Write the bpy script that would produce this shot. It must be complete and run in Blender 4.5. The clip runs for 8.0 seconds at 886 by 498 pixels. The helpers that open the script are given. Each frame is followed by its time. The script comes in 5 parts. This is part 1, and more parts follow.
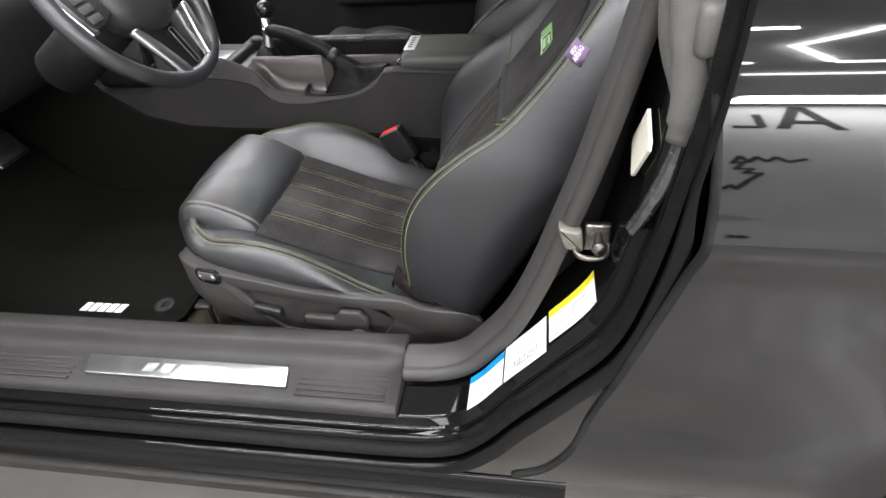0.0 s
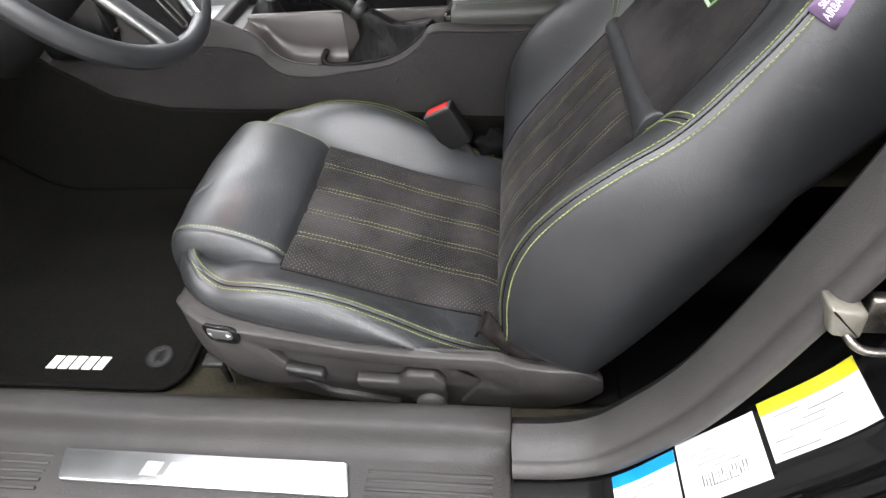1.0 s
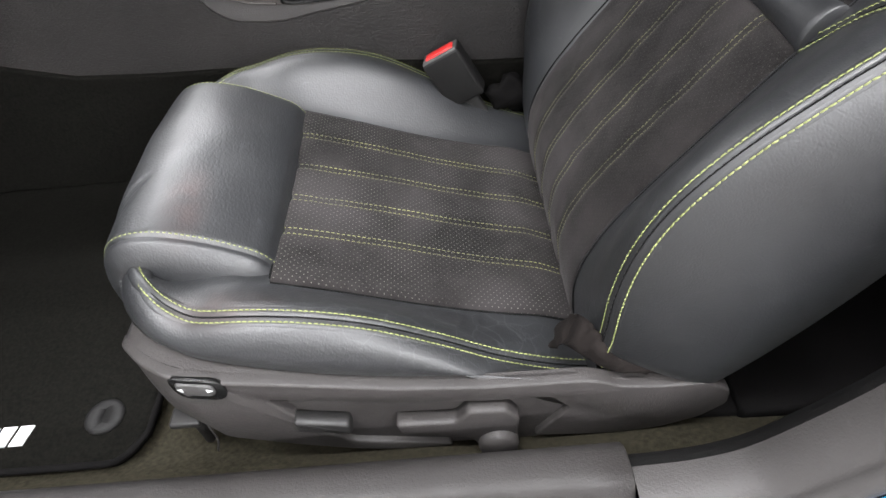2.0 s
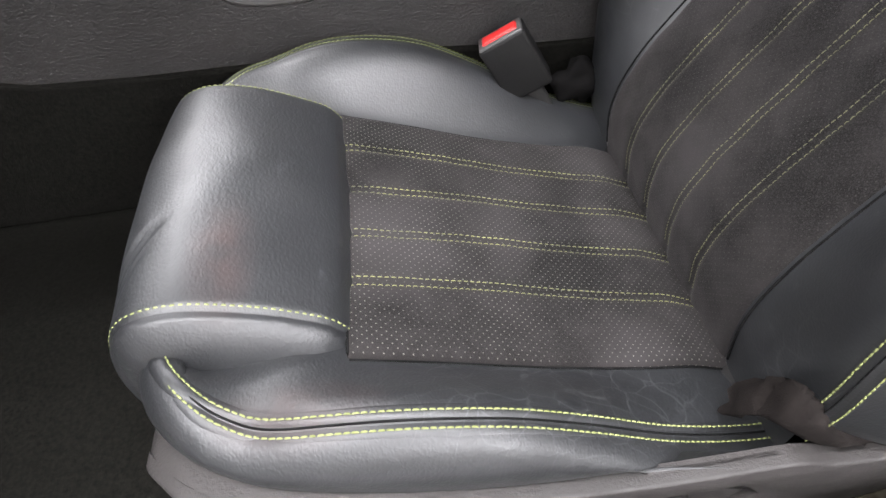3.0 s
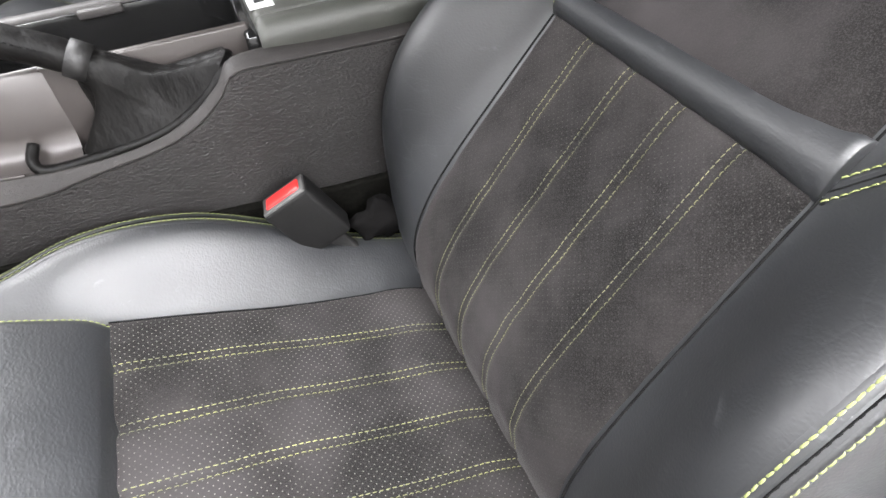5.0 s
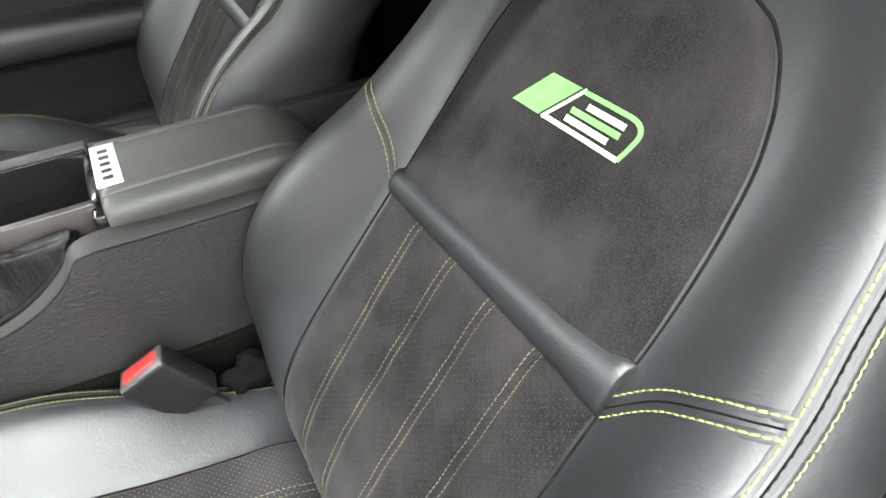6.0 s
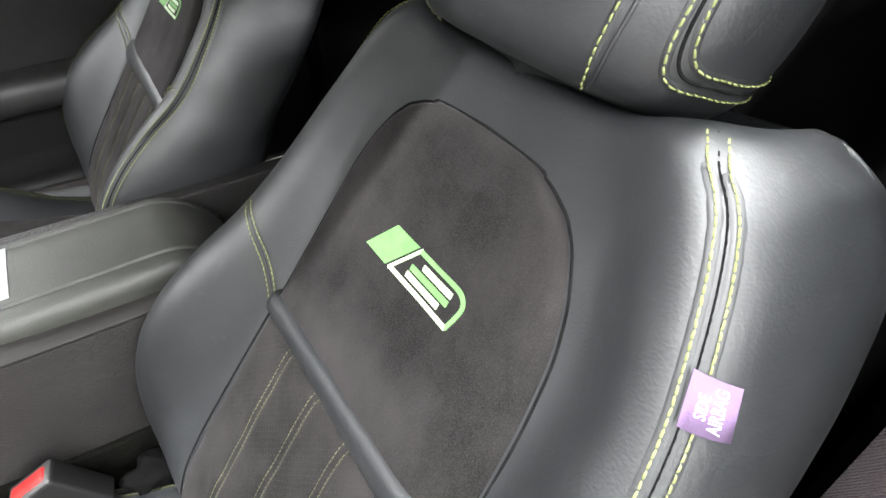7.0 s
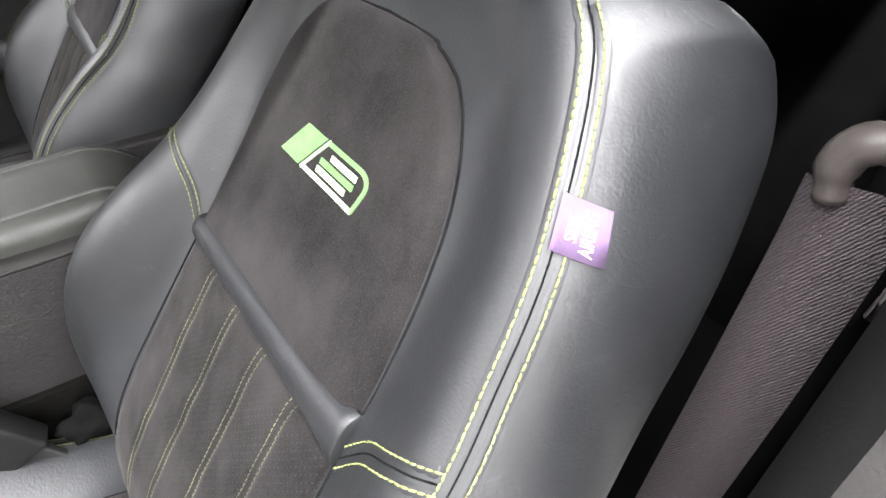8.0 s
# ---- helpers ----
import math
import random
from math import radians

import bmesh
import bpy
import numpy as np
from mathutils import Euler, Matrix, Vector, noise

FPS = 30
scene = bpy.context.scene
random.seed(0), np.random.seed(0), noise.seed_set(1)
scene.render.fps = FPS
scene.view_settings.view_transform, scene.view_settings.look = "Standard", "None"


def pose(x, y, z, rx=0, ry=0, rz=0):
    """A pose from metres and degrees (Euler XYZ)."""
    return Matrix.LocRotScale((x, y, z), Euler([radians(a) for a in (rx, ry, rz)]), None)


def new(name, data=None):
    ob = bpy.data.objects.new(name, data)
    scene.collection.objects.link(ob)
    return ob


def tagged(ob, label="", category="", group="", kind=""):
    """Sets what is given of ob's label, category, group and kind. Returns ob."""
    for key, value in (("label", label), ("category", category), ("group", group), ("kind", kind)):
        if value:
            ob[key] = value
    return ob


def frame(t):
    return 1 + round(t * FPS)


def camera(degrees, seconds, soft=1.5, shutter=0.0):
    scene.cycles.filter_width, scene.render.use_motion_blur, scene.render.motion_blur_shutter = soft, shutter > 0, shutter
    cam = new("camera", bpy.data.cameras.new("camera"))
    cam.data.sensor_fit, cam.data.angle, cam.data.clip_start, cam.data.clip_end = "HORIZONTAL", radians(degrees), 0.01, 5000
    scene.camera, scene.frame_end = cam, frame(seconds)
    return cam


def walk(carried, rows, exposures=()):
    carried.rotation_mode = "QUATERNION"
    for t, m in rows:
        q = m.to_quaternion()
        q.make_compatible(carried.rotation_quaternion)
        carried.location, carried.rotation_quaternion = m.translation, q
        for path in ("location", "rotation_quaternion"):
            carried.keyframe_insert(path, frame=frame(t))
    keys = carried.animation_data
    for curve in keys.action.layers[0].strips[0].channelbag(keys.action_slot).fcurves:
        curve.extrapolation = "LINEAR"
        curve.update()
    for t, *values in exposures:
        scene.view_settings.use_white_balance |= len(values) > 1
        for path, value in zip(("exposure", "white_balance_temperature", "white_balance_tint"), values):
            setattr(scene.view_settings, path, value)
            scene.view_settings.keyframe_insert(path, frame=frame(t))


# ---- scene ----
cam = camera(74.6, 8.0)
METRES, EYE, TILT, LEAN, TURN = 1.55, 1.2, -38.06, 4.14, 8.1
ROWS = [
    (0.0, 0.0, 0.0, 0.0, 0.0, 0.0, -0.0),
    (0.5, -0.073, 0.1248, 0.051, -0.94, -2.84, 0.92),
    (1.0, -0.1096, 0.2073, 0.0805, -2.04, -4.91, 2.1),
    (2.5, -0.2209, 0.4397, 0.0867, -11.36, -9.02, 8.84),
    (3.0, -0.2492, 0.4931, 0.1106, -12.75, -9.44, 9.97),
    (3.5, -0.2495, 0.53, 0.1394, -14.97, -9.81, 11.69),
    (4.0, -0.2316, 0.5391, 0.1522, -17.85, -10.39, 13.7),
    (5.5, -0.1254, 0.4855, 0.2081, -29.46, -7.78, 20.46),
    (6.0, -0.0916, 0.4682, 0.2347, -32.35, -6.34, 21.59),
    (6.5, -0.0492, 0.4482, 0.2584, -33.44, -6.35, 21.98),
    (7.0, -0.0148, 0.4207, 0.277, -34.37, -6.56, 22.62),
    (7.5, 0.0003, 0.4067, 0.2666, -35.91, -6.84, 23.35),
    (8.0, -0.0102, 0.4101, 0.2146, -36.67, -7.24, 23.87),
]
walk(cam, [(t, pose(0, 0, EYE, TILT, LEAN, TURN) @ pose(METRES * x, METRES * y, METRES * z, 90 + pitch, roll, yaw)) for t, x, y, z, yaw, pitch, roll in ROWS],
     [(0.0, -0.42, 6500, 12), (1.0, -0.05, 6500, 12), (2.5, 0.0, 6500, 13), (3.5, 0.30, 6500, 15), (4.2, 0.48, 6500, 15), (5.5, 0.95, 6500, 9), (6.2, 1.0, 6500, 6), (7.0, 1.0, 6500, 9), (8.0, 1.15, 6500, 13)])

# ---- light: a workshop with white walls and LED battens on its ceiling ----
world = bpy.data.worlds.new("workshop_air")
scene.world = world
world.use_nodes = True
world.node_tree.nodes["Background"].inputs[0].default_value = (0.9, 0.95, 1.0, 1)
world.node_tree.nodes["Background"].inputs[1].default_value = 0.01


# ---- materials ----
def node_material(name):
    m = bpy.data.materials.new(name)
    m.use_nodes = True
    nt = m.node_tree
    return m, nt, nt.nodes["Principled BSDF"]


def link(nt, a, b):
    nt.links.new(a, b)


def mix_rgb(nt, fac, c1, c2):
    n = nt.nodes.new("ShaderNodeMix")
    n.data_type = "RGBA"
    if fac is not None:
        link(nt, fac, n.inputs[0])
    for k, c in ((6, c1), (7, c2)):
        if isinstance(c, tuple):
            n.inputs[k].default_value = (*c, 1)
        else:
            link(nt, c, n.inputs[k])
    return n.outputs[2]


def tex_noise(nt, scale, detail=4, rough=0.55, coord="Object", stretch=None):
    tc = nt.nodes.new("ShaderNodeTexCoord")
    n = nt.nodes.new("ShaderNodeTexNoise")
    n.inputs["Scale"].default_value = scale
    n.inputs["Detail"].default_value = detail
    n.inputs["Roughness"].default_value = rough
    if stretch:
        mp = nt.nodes.new("ShaderNodeMapping")
        mp.inputs["Scale"].default_value = stretch
        link(nt, tc.outputs[coord], mp.inputs[0])
        link(nt, mp.outputs[0], n.inputs["Vector"])
    else:
        link(nt, tc.outputs[coord], n.inputs["Vector"])
    return n.outputs["Fac"]


def ramp(nt, fac, lo, hi):
    r = nt.nodes.new("ShaderNodeMapRange")
    r.inputs["From Min"].default_value, r.inputs["From Max"].default_value = lo, hi
    link(nt, fac, r.inputs["Value"])
    return r.outputs[0]


def bump(nt, bsdf, height, strength, dist, prev=None):
    b = nt.nodes.new("ShaderNodeBump")
    b.inputs["Strength"].default_value = strength
    b.inputs["Distance"].default_value = dist
    link(nt, height, b.inputs["Height"])
    if prev is not None:
        link(nt, prev, b.inputs["Normal"])
    link(nt, b.outputs[0], bsdf.inputs["Normal"])
    return b.outputs[0]


def surface(name, c1, c2, rough=0.5, scale=6.0, grain=0.0, grain_scale=400.0, metal=0.0, coat=0.0, rough2=None, spec=0.5, sheen=0.0):
    """A material whose colour wanders between two tones, with a fine grain."""
    m, nt, b = node_material(name)
    big = tex_noise(nt, scale, 5, 0.6)
    link(nt, mix_rgb(nt, ramp(nt, big, 0.3, 0.7), c1, c2), b.inputs["Base Color"])
    b.inputs["Metallic"].default_value = metal
    b.inputs["Specular IOR Level"].default_value = spec
    if rough2 is None:
        b.inputs["Roughness"].default_value = rough
    else:
        fine = tex_noise(nt, scale * 5, 4, 0.6)
        r = nt.nodes.new("ShaderNodeMapRange")
        r.inputs["From Min"].default_value, r.inputs["From Max"].default_value = 0.3, 0.7
        r.inputs["To Min"].default_value, r.inputs["To Max"].default_value = rough, rough2
        link(nt, fine, r.inputs["Value"])
        link(nt, r.outputs[0], b.inputs["Roughness"])
    b.inputs["Coat Weight"].default_value = coat
    b.inputs["Coat Roughness"].default_value = 0.03
    if sheen:
        b.inputs["Sheen Weight"].default_value = sheen
        b.inputs["Sheen Roughness"].default_value = 0.5
    if grain:
        bump(nt, b, tex_noise(nt, grain_scale, 3, 0.6), grain, 0.0006)
    return m


def leather_material(name, c1, c2, rough, grain, size):
    m, nt, b = node_material(name)
    tc = nt.nodes.new("ShaderNodeTexCoord")
    big = tex_noise(nt, 7.0, 5, 0.6)
    col = mix_rgb(nt, ramp(nt, big, 0.3, 0.7), c1, c2)
    # pale scuffs where legs rub
    sc = ramp(nt, tex_noise(nt, 30.0, 6, 0.7, stretch=(1, 1, 3)), 0.62, 0.8)
    col = mix_rgb(nt, sc, col, (0.045, 0.047, 0.050))
    # fine pale creases, in patches
    wob = nt.nodes.new("ShaderNodeTexNoise")
    wob.inputs["Scale"].default_value = 9.0
    link(nt, tc.outputs["Object"], wob.inputs["Vector"])
    shift = nt.nodes.new("ShaderNodeVectorMath")
    shift.operation = "MULTIPLY_ADD"
    link(nt, wob.outputs["Color"], shift.inputs[0])
    shift.inputs[1].default_value = (0.09, 0.09, 0.09)
    link(nt, tc.outputs["Object"], shift.inputs[2])
    vo = nt.nodes.new("ShaderNodeTexVoronoi")
    vo.feature = "DISTANCE_TO_EDGE"
    vo.inputs["Scale"].default_value = 38
    link(nt, shift.outputs[0], vo.inputs["Vector"])
    line = nt.nodes.new("ShaderNodeMath")
    line.operation = "MULTIPLY"
    link(nt, ramp(nt, vo.outputs["Distance"], 0.035, 0.0), line.inputs[0])
    link(nt, ramp(nt, tex_noise(nt, 5.0, 3, 0.6), 0.54, 0.72), line.inputs[1])
    away = nt.nodes.new("ShaderNodeVectorMath")
    away.operation = "SUBTRACT"
    link(nt, tc.outputs["Object"], away.inputs[0])
    away.inputs[1].default_value = (-0.06, -0.205, 0.205)
    wide = nt.nodes.new("ShaderNodeVectorMath")
    wide.operation = "MULTIPLY"
    link(nt, away.outputs[0], wide.inputs[0])
    wide.inputs[1].default_value = (1.0, 2.2, 0.7)
    reach = nt.nodes.new("ShaderNodeVectorMath")
    reach.operation = "LENGTH"
    link(nt, wide.outputs[0], reach.inputs[0])
    worn = nt.nodes.new("ShaderNodeMath")
    worn.operation = "MULTIPLY"
    link(nt, ramp(nt, reach.outputs["Value"], 0.19, 0.09), worn.inputs[0])
    link(nt, ramp(nt, vo.outputs["Distance"], 0.030, 0.0), worn.inputs[1])
    col = mix_rgb(nt, line.outputs[0], col, (0.026, 0.0275, 0.029))
    col = mix_rgb(nt, worn.outputs[0], col, (0.046, 0.048, 0.050))
    # faint reddish patches at two places, broken up by noise
    blotch = tex_noise(nt, 28.0, 4, 0.6)
    for centre, stretch in (((-0.305, -0.100, 0.285), (1.9, 0.75, 1.0)), ((-0.25, -0.225, 0.262), (0.8, 1.6, 1.0))):
        sub_ = nt.nodes.new("ShaderNodeVectorMath")
        sub_.operation = "SUBTRACT"
        link(nt, tc.outputs["Object"], sub_.inputs[0])
        sub_.inputs[1].default_value = centre
        mul = nt.nodes.new("ShaderNodeVectorMath")
        mul.operation = "MULTIPLY"
        link(nt, sub_.outputs[0], mul.inputs[0])
        mul.inputs[1].default_value = stretch
        ln = nt.nodes.new("ShaderNodeVectorMath")
        ln.operation = "LENGTH"
        link(nt, mul.outputs[0], ln.inputs[0])
        near = nt.nodes.new("ShaderNodeMapRange")
        near.inputs["From Min"].default_value, near.inputs["From Max"].default_value = 0.055, 0.012
        link(nt, ln.outputs["Value"], near.inputs["Value"])
        both = nt.nodes.new("ShaderNodeMath")
        both.operation = "MULTIPLY"
        link(nt, near.outputs[0], both.inputs[0])
        link(nt, ramp(nt, blotch, 0.25, 0.6), both.inputs[1])
        col = mix_rgb(nt, both.outputs[0], col, (0.031, 0.0195, 0.0185))
    link(nt, col, b.inputs["Base Color"])
    fine = tex_noise(nt, 25.0, 4, 0.6)
    r = nt.nodes.new("ShaderNodeMapRange")
    r.inputs["From Min"].default_value, r.inputs["From Max"].default_value = 0.3, 0.7
    r.inputs["To Min"].default_value, r.inputs["To Max"].default_value = rough - 0.05, rough + 0.06
    link(nt, fine, r.inputs["Value"])
    link(nt, r.outputs[0], b.inputs["Roughness"])
    b.inputs["Coat Weight"].default_value = 0.6
    b.inputs["Coat Roughness"].default_value = 0.47
    # pebbled grain, drawn out a little, with soft folds and fine creases
    warp = nt.nodes.new("ShaderNodeTexNoise")
    warp.inputs["Scale"].default_value = 160.0
    link(nt, tc.outputs["Object"], warp.inputs["Vector"])
    bent = nt.nodes.new("ShaderNodeVectorMath")
    bent.operation = "MULTIPLY_ADD"
    link(nt, warp.outputs["Color"], bent.inputs[0])
    bent.inputs[1].default_value = (0.004, 0.004, 0.004)
    link(nt, tc.outputs["Object"], bent.inputs[2])
    long = nt.nodes.new("ShaderNodeMapping")
    long.inputs["Scale"].default_value = (1.0, 0.62, 1.0)
    link(nt, bent.outputs[0], long.inputs[0])
    pebble = nt.nodes.new("ShaderNodeTexVoronoi")
    pebble.feature = "SMOOTH_F1"
    pebble.inputs["Scale"].default_value = size
    link(nt, long.outputs[0], pebble.inputs["Vector"])
    n1 = bump(nt, b, pebble.outputs["Distance"], grain, -0.0010)
    fold = nt.nodes.new("ShaderNodeMath")
    fold.operation = "MULTIPLY"
    link(nt, ramp(nt, vo.outputs["Distance"], 0.0, 0.06), fold.inputs[0])
    link(nt, ramp(nt, tex_noise(nt, 5.0, 3, 0.6), 0.50, 0.70), fold.inputs[1])
    n2 = bump(nt, b, fold.outputs[0], 0.16, 0.0010, n1)
    bump(nt, b, tex_noise(nt, 42.0, 4, 0.55, stretch=(1.0, 0.4, 1.0)), 0.03, 0.0022, n2)
    return m


def suede_material(name, perforated, dot=(0.13, 0.13, 0.115)):
    m, nt, b = node_material(name)
    big = tex_noise(nt, 9.0, 5, 0.65)
    nap = tex_noise(nt, 900.0, 3, 0.7)
    col = mix_rgb(nt, ramp(nt, big, 0.38, 0.62), (0.0052, 0.0046, 0.0045), (0.0200, 0.0179, 0.0176))
    # the nap lies lighter where it has been brushed
    brushed = ramp(nt, tex_noise(nt, 5.5, 4, 0.5, stretch=(1.0, 1.0, 1.0)), 0.46, 0.64)
    col = mix_rgb(nt, brushed, col, (0.0310, 0.0280, 0.0284))
    col = mix_rgb(nt, ramp(nt, nap, 0.45, 0.8), col, (0.036, 0.033, 0.0325))
    b.inputs["Roughness"].default_value = 0.95
    b.inputs["Specular IOR Level"].default_value = 0.15
    b.inputs["Sheen Weight"].default_value = 0.07
    b.inputs["Sheen Roughness"].default_value = 0.4
    b.inputs["Sheen Tint"].default_value = (0.75, 0.70, 0.70, 1)
    if perforated:
        uv = nt.nodes.new("ShaderNodeTexCoord").outputs["UV"]
        sep = nt.nodes.new("ShaderNodeSeparateXYZ")
        link(nt, uv, sep.inputs[0])

        def calc(op, a, c=None):
            n = nt.nodes.new("ShaderNodeMath")
            n.operation = op
            for k, v in ((0, a), (1, c)):
                if v is None:
                    continue
                if isinstance(v, (int, float)):
                    n.inputs[k].default_value = v
                else:
                    link(nt, v, n.inputs[k])
            return n.outputs[0]

        dots = None
        for du, dv in ((0.0, 0.0), (0.5, 0.5)):
            fu = calc("SUBTRACT", calc("FRACT", calc("ADD", calc("MULTIPLY", sep.outputs[0], 1 / 0.0075), du)), 0.5)
            fv = calc("SUBTRACT", calc("FRACT", calc("ADD", calc("MULTIPLY", sep.outputs[1], 1 / 0.0075), dv)), 0.5)
            d = calc("SQRT", calc("ADD", calc("MULTIPLY", fu, fu), calc("MULTIPLY", fv, fv)))
            hole = calc("LESS_THAN", d, 0.075)
            dots = hole if dots is None else calc("MAXIMUM", dots, hole)
        worn = calc("MULTIPLY", dots, ramp(nt, tex_noise(nt, 14.0, 4, 0.6), 0.25, 0.6))
        col = mix_rgb(nt, worn, col, dot)
    link(nt, col, b.inputs["Base Color"])
    n1 = bump(nt, b, nap, 0.35, 0.0006)
    bump(nt, b, tex_noise(nt, 24.0, 4, 0.6), 0.3, 0.003, n1)
    return m


LEATHER = leather_material("charcoal_leather", (0.0098, 0.0104, 0.0116), (0.0165, 0.0175, 0.0192), 0.45, 0.20, 560.0)
LEATHER_GRAINED = leather_material("grained_charcoal_leather", (0.0098, 0.0104, 0.0116), (0.0165, 0.0175, 0.0192), 0.45, 0.34, 470.0)
SUEDE = suede_material("brushed_suede", False)
PERFORATED = suede_material("perforated_suede", True)
PERFORATED_BACK = suede_material("perforated_back_suede", True, (0.040, 0.039, 0.036))
THREAD = surface("lime_thread", (0.150, 0.168, 0.054), (0.230, 0.252, 0.100), 0.75, 60)
THREAD_FINE = surface("fine_lime_thread", (0.08, 0.085, 0.045), (0.27, 0.28, 0.10), 0.8, 18)
THREAD_WORN = surface("worn_thread", (0.045, 0.046, 0.032), (0.19, 0.19, 0.090), 0.85, 18)
THREAD_DARK = surface("black_thread", (0.004, 0.004, 0.004), (0.012, 0.012, 0.012), 0.95, 60, spec=0.08)
PLASTIC = surface("grained_plastic", (0.027, 0.0246, 0.0238), (0.040, 0.0365, 0.0354), 0.45, 5, 0.9, 380, rough2=0.6, spec=0.4)
PLASTIC_SILL = surface("sill_plastic", (0.020, 0.0182, 0.0176), (0.030, 0.0275, 0.0266), 0.45, 5, 0.9, 380, rough2=0.6, spec=0.35)
PLASTIC_DARK = surface("dark_plastic", (0.010, 0.0096, 0.0095), (0.017, 0.0163, 0.016), 0.45, 5, 0.6, 420, rough2=0.58)
PLASTIC_GREY = surface("grey_pillar_plastic", (0.033, 0.0305, 0.0296), (0.045, 0.0417, 0.0404), 0.5, 5, 0.8, 420, rough2=0.65)
GLOSS_BLACK = surface("gloss_black_plastic", (0.006, 0.006, 0.006), (0.012, 0.012, 0.012), 0.12, 8)
PAINT = surface("black_car_paint", (0.0022, 0.0024, 0.0026), (0.0042, 0.0044, 0.0046), 0.5, 3, coat=1.0, spec=0.02)
PAINT.node_tree.nodes["Principled BSDF"].inputs["Coat IOR"].default_value = 1.62
JAMB_PAINT = surface("black_jamb_paint", (0.0018, 0.0019, 0.002), (0.0040, 0.0041, 0.0042), 0.5, 6, coat=0.6, spec=0.02)
PLASTIC_BLACK = surface("black_dash_plastic", (0.0035, 0.0034, 0.0033), (0.007, 0.0067, 0.0065), 0.6, 5, 0.6, 420, rough2=0.7, spec=0.3)
RUBBER = surface("black_rubber", (0.007, 0.007, 0.007), (0.016, 0.016, 0.016), 0.5, 30, 0.6, 200, rough2=0.75, spec=0.2)
SWITCH = surface("pale_switch_plastic", (0.055, 0.054, 0.053), (0.075, 0.073, 0.072), 0.35, 20, 0.3, 600)
SATIN = surface("satin_metal_plastic", (0.033, 0.0282, 0.0265), (0.048, 0.0418, 0.0395), 0.3, 6, 0.2, 900, metal=0.15, rough2=0.4)
LID = surface("grey_vinyl", (0.036, 0.0373, 0.0325), (0.050, 0.0513, 0.045), 0.45, 6, 0.6, 500, rough2=0.52)
BADGE = surface("silver_badge", (0.55, 0.55, 0.55), (0.68, 0.68, 0.68), 0.35, 30, metal=0.3)
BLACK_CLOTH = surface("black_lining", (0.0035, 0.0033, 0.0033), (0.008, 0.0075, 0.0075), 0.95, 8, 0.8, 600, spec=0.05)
CARPET = surface("dark_carpet", (0.014, 0.0126, 0.0088), (0.036, 0.0322, 0.0225), 0.98, 170, 1.0, 700, spec=0.05)
MATPILE = surface("mat_pile", (0.0020, 0.0020, 0.0017), (0.0080, 0.0076, 0.0064), 0.98, 210, 1.0, 500, spec=0.05)
ALU = surface("brushed_aluminium", (0.62, 0.63, 0.64), (0.75, 0.76, 0.77), 0.28, 4, 0.1, 500, metal=1.0, rough2=0.36)
CHROME = surface("chrome", (0.75, 0.75, 0.75), (0.85, 0.85, 0.85), 0.08, 4, metal=1.0)
STEEL = surface("dull_steel", (0.10, 0.093, 0.083), (0.30, 0.28, 0.26), 0.25, 90, metal=1.0, rough2=0.5)
FOIL = surface("dark_bright_metal", (0.05, 0.05, 0.052), (0.22, 0.22, 0.22), 0.12, 30, metal=0.8, rough2=0.3)
nf = FOIL.node_tree
bump(nf, nf.nodes["Principled BSDF"], tex_noise(nf, 55.0, 2, 0.5), 0.35, 0.005)
STRIKER = surface("yellowed_plastic", (0.12, 0.11, 0.088), (0.20, 0.188, 0.16), 0.3, 60, 0.6, 300)
RED = surface("red_plastic", (0.55, 0.02, 0.02), (0.7, 0.04, 0.035), 0.3, 20)
LIME = surface("green_embroidery", (0.115, 0.26, 0.080), (0.165, 0.32, 0.120), 0.8, 60, 0.6, 900)
PALE_LIME = surface("pale_embroidery", (0.36, 0.47, 0.29), (0.46, 0.54, 0.38), 0.8, 60, 0.6, 900)
PURPLE = surface("purple_ribbon", (0.13, 0.080, 0.165), (0.175, 0.112, 0.21), 0.8, 40, 0.5, 900)
WHITE = surface("white_paper", (0.76, 0.76, 0.76), (0.82, 0.82, 0.82), 0.4, 30)
BLUE = surface("blue_print", (0.0, 0.22, 0.52), (0.01, 0.26, 0.58), 0.4, 30)
YELLOW = surface("yellow_print", (0.80, 0.74, 0.02), (0.86, 0.80, 0.05), 0.4, 30)
INK = surface("grey_ink", (0.11, 0.11, 0.11), (0.26, 0.26, 0.26), 0.6, 60)
def grained_vinyl(name, c1, c2):
    """Vinyl with a coarse, drawn-out grain."""
    m, nt, b = node_material(name)
    link(nt, mix_rgb(nt, ramp(nt, tex_noise(nt, 9.0, 5, 0.6), 0.3, 0.7), c1, c2), b.inputs["Base Color"])
    b.inputs["Roughness"].default_value = 0.45
    b.inputs["Specular IOR Level"].default_value = 0.4
    n1 = bump(nt, b, tex_noise(nt, 360.0, 3, 0.6, stretch=(0.6, 1.0, 1.3)), 0.85, 0.0025)
    bump(nt, b, tex_noise(nt, 900.0, 2, 0.6), 0.4, 0.0004, n1)
    return m


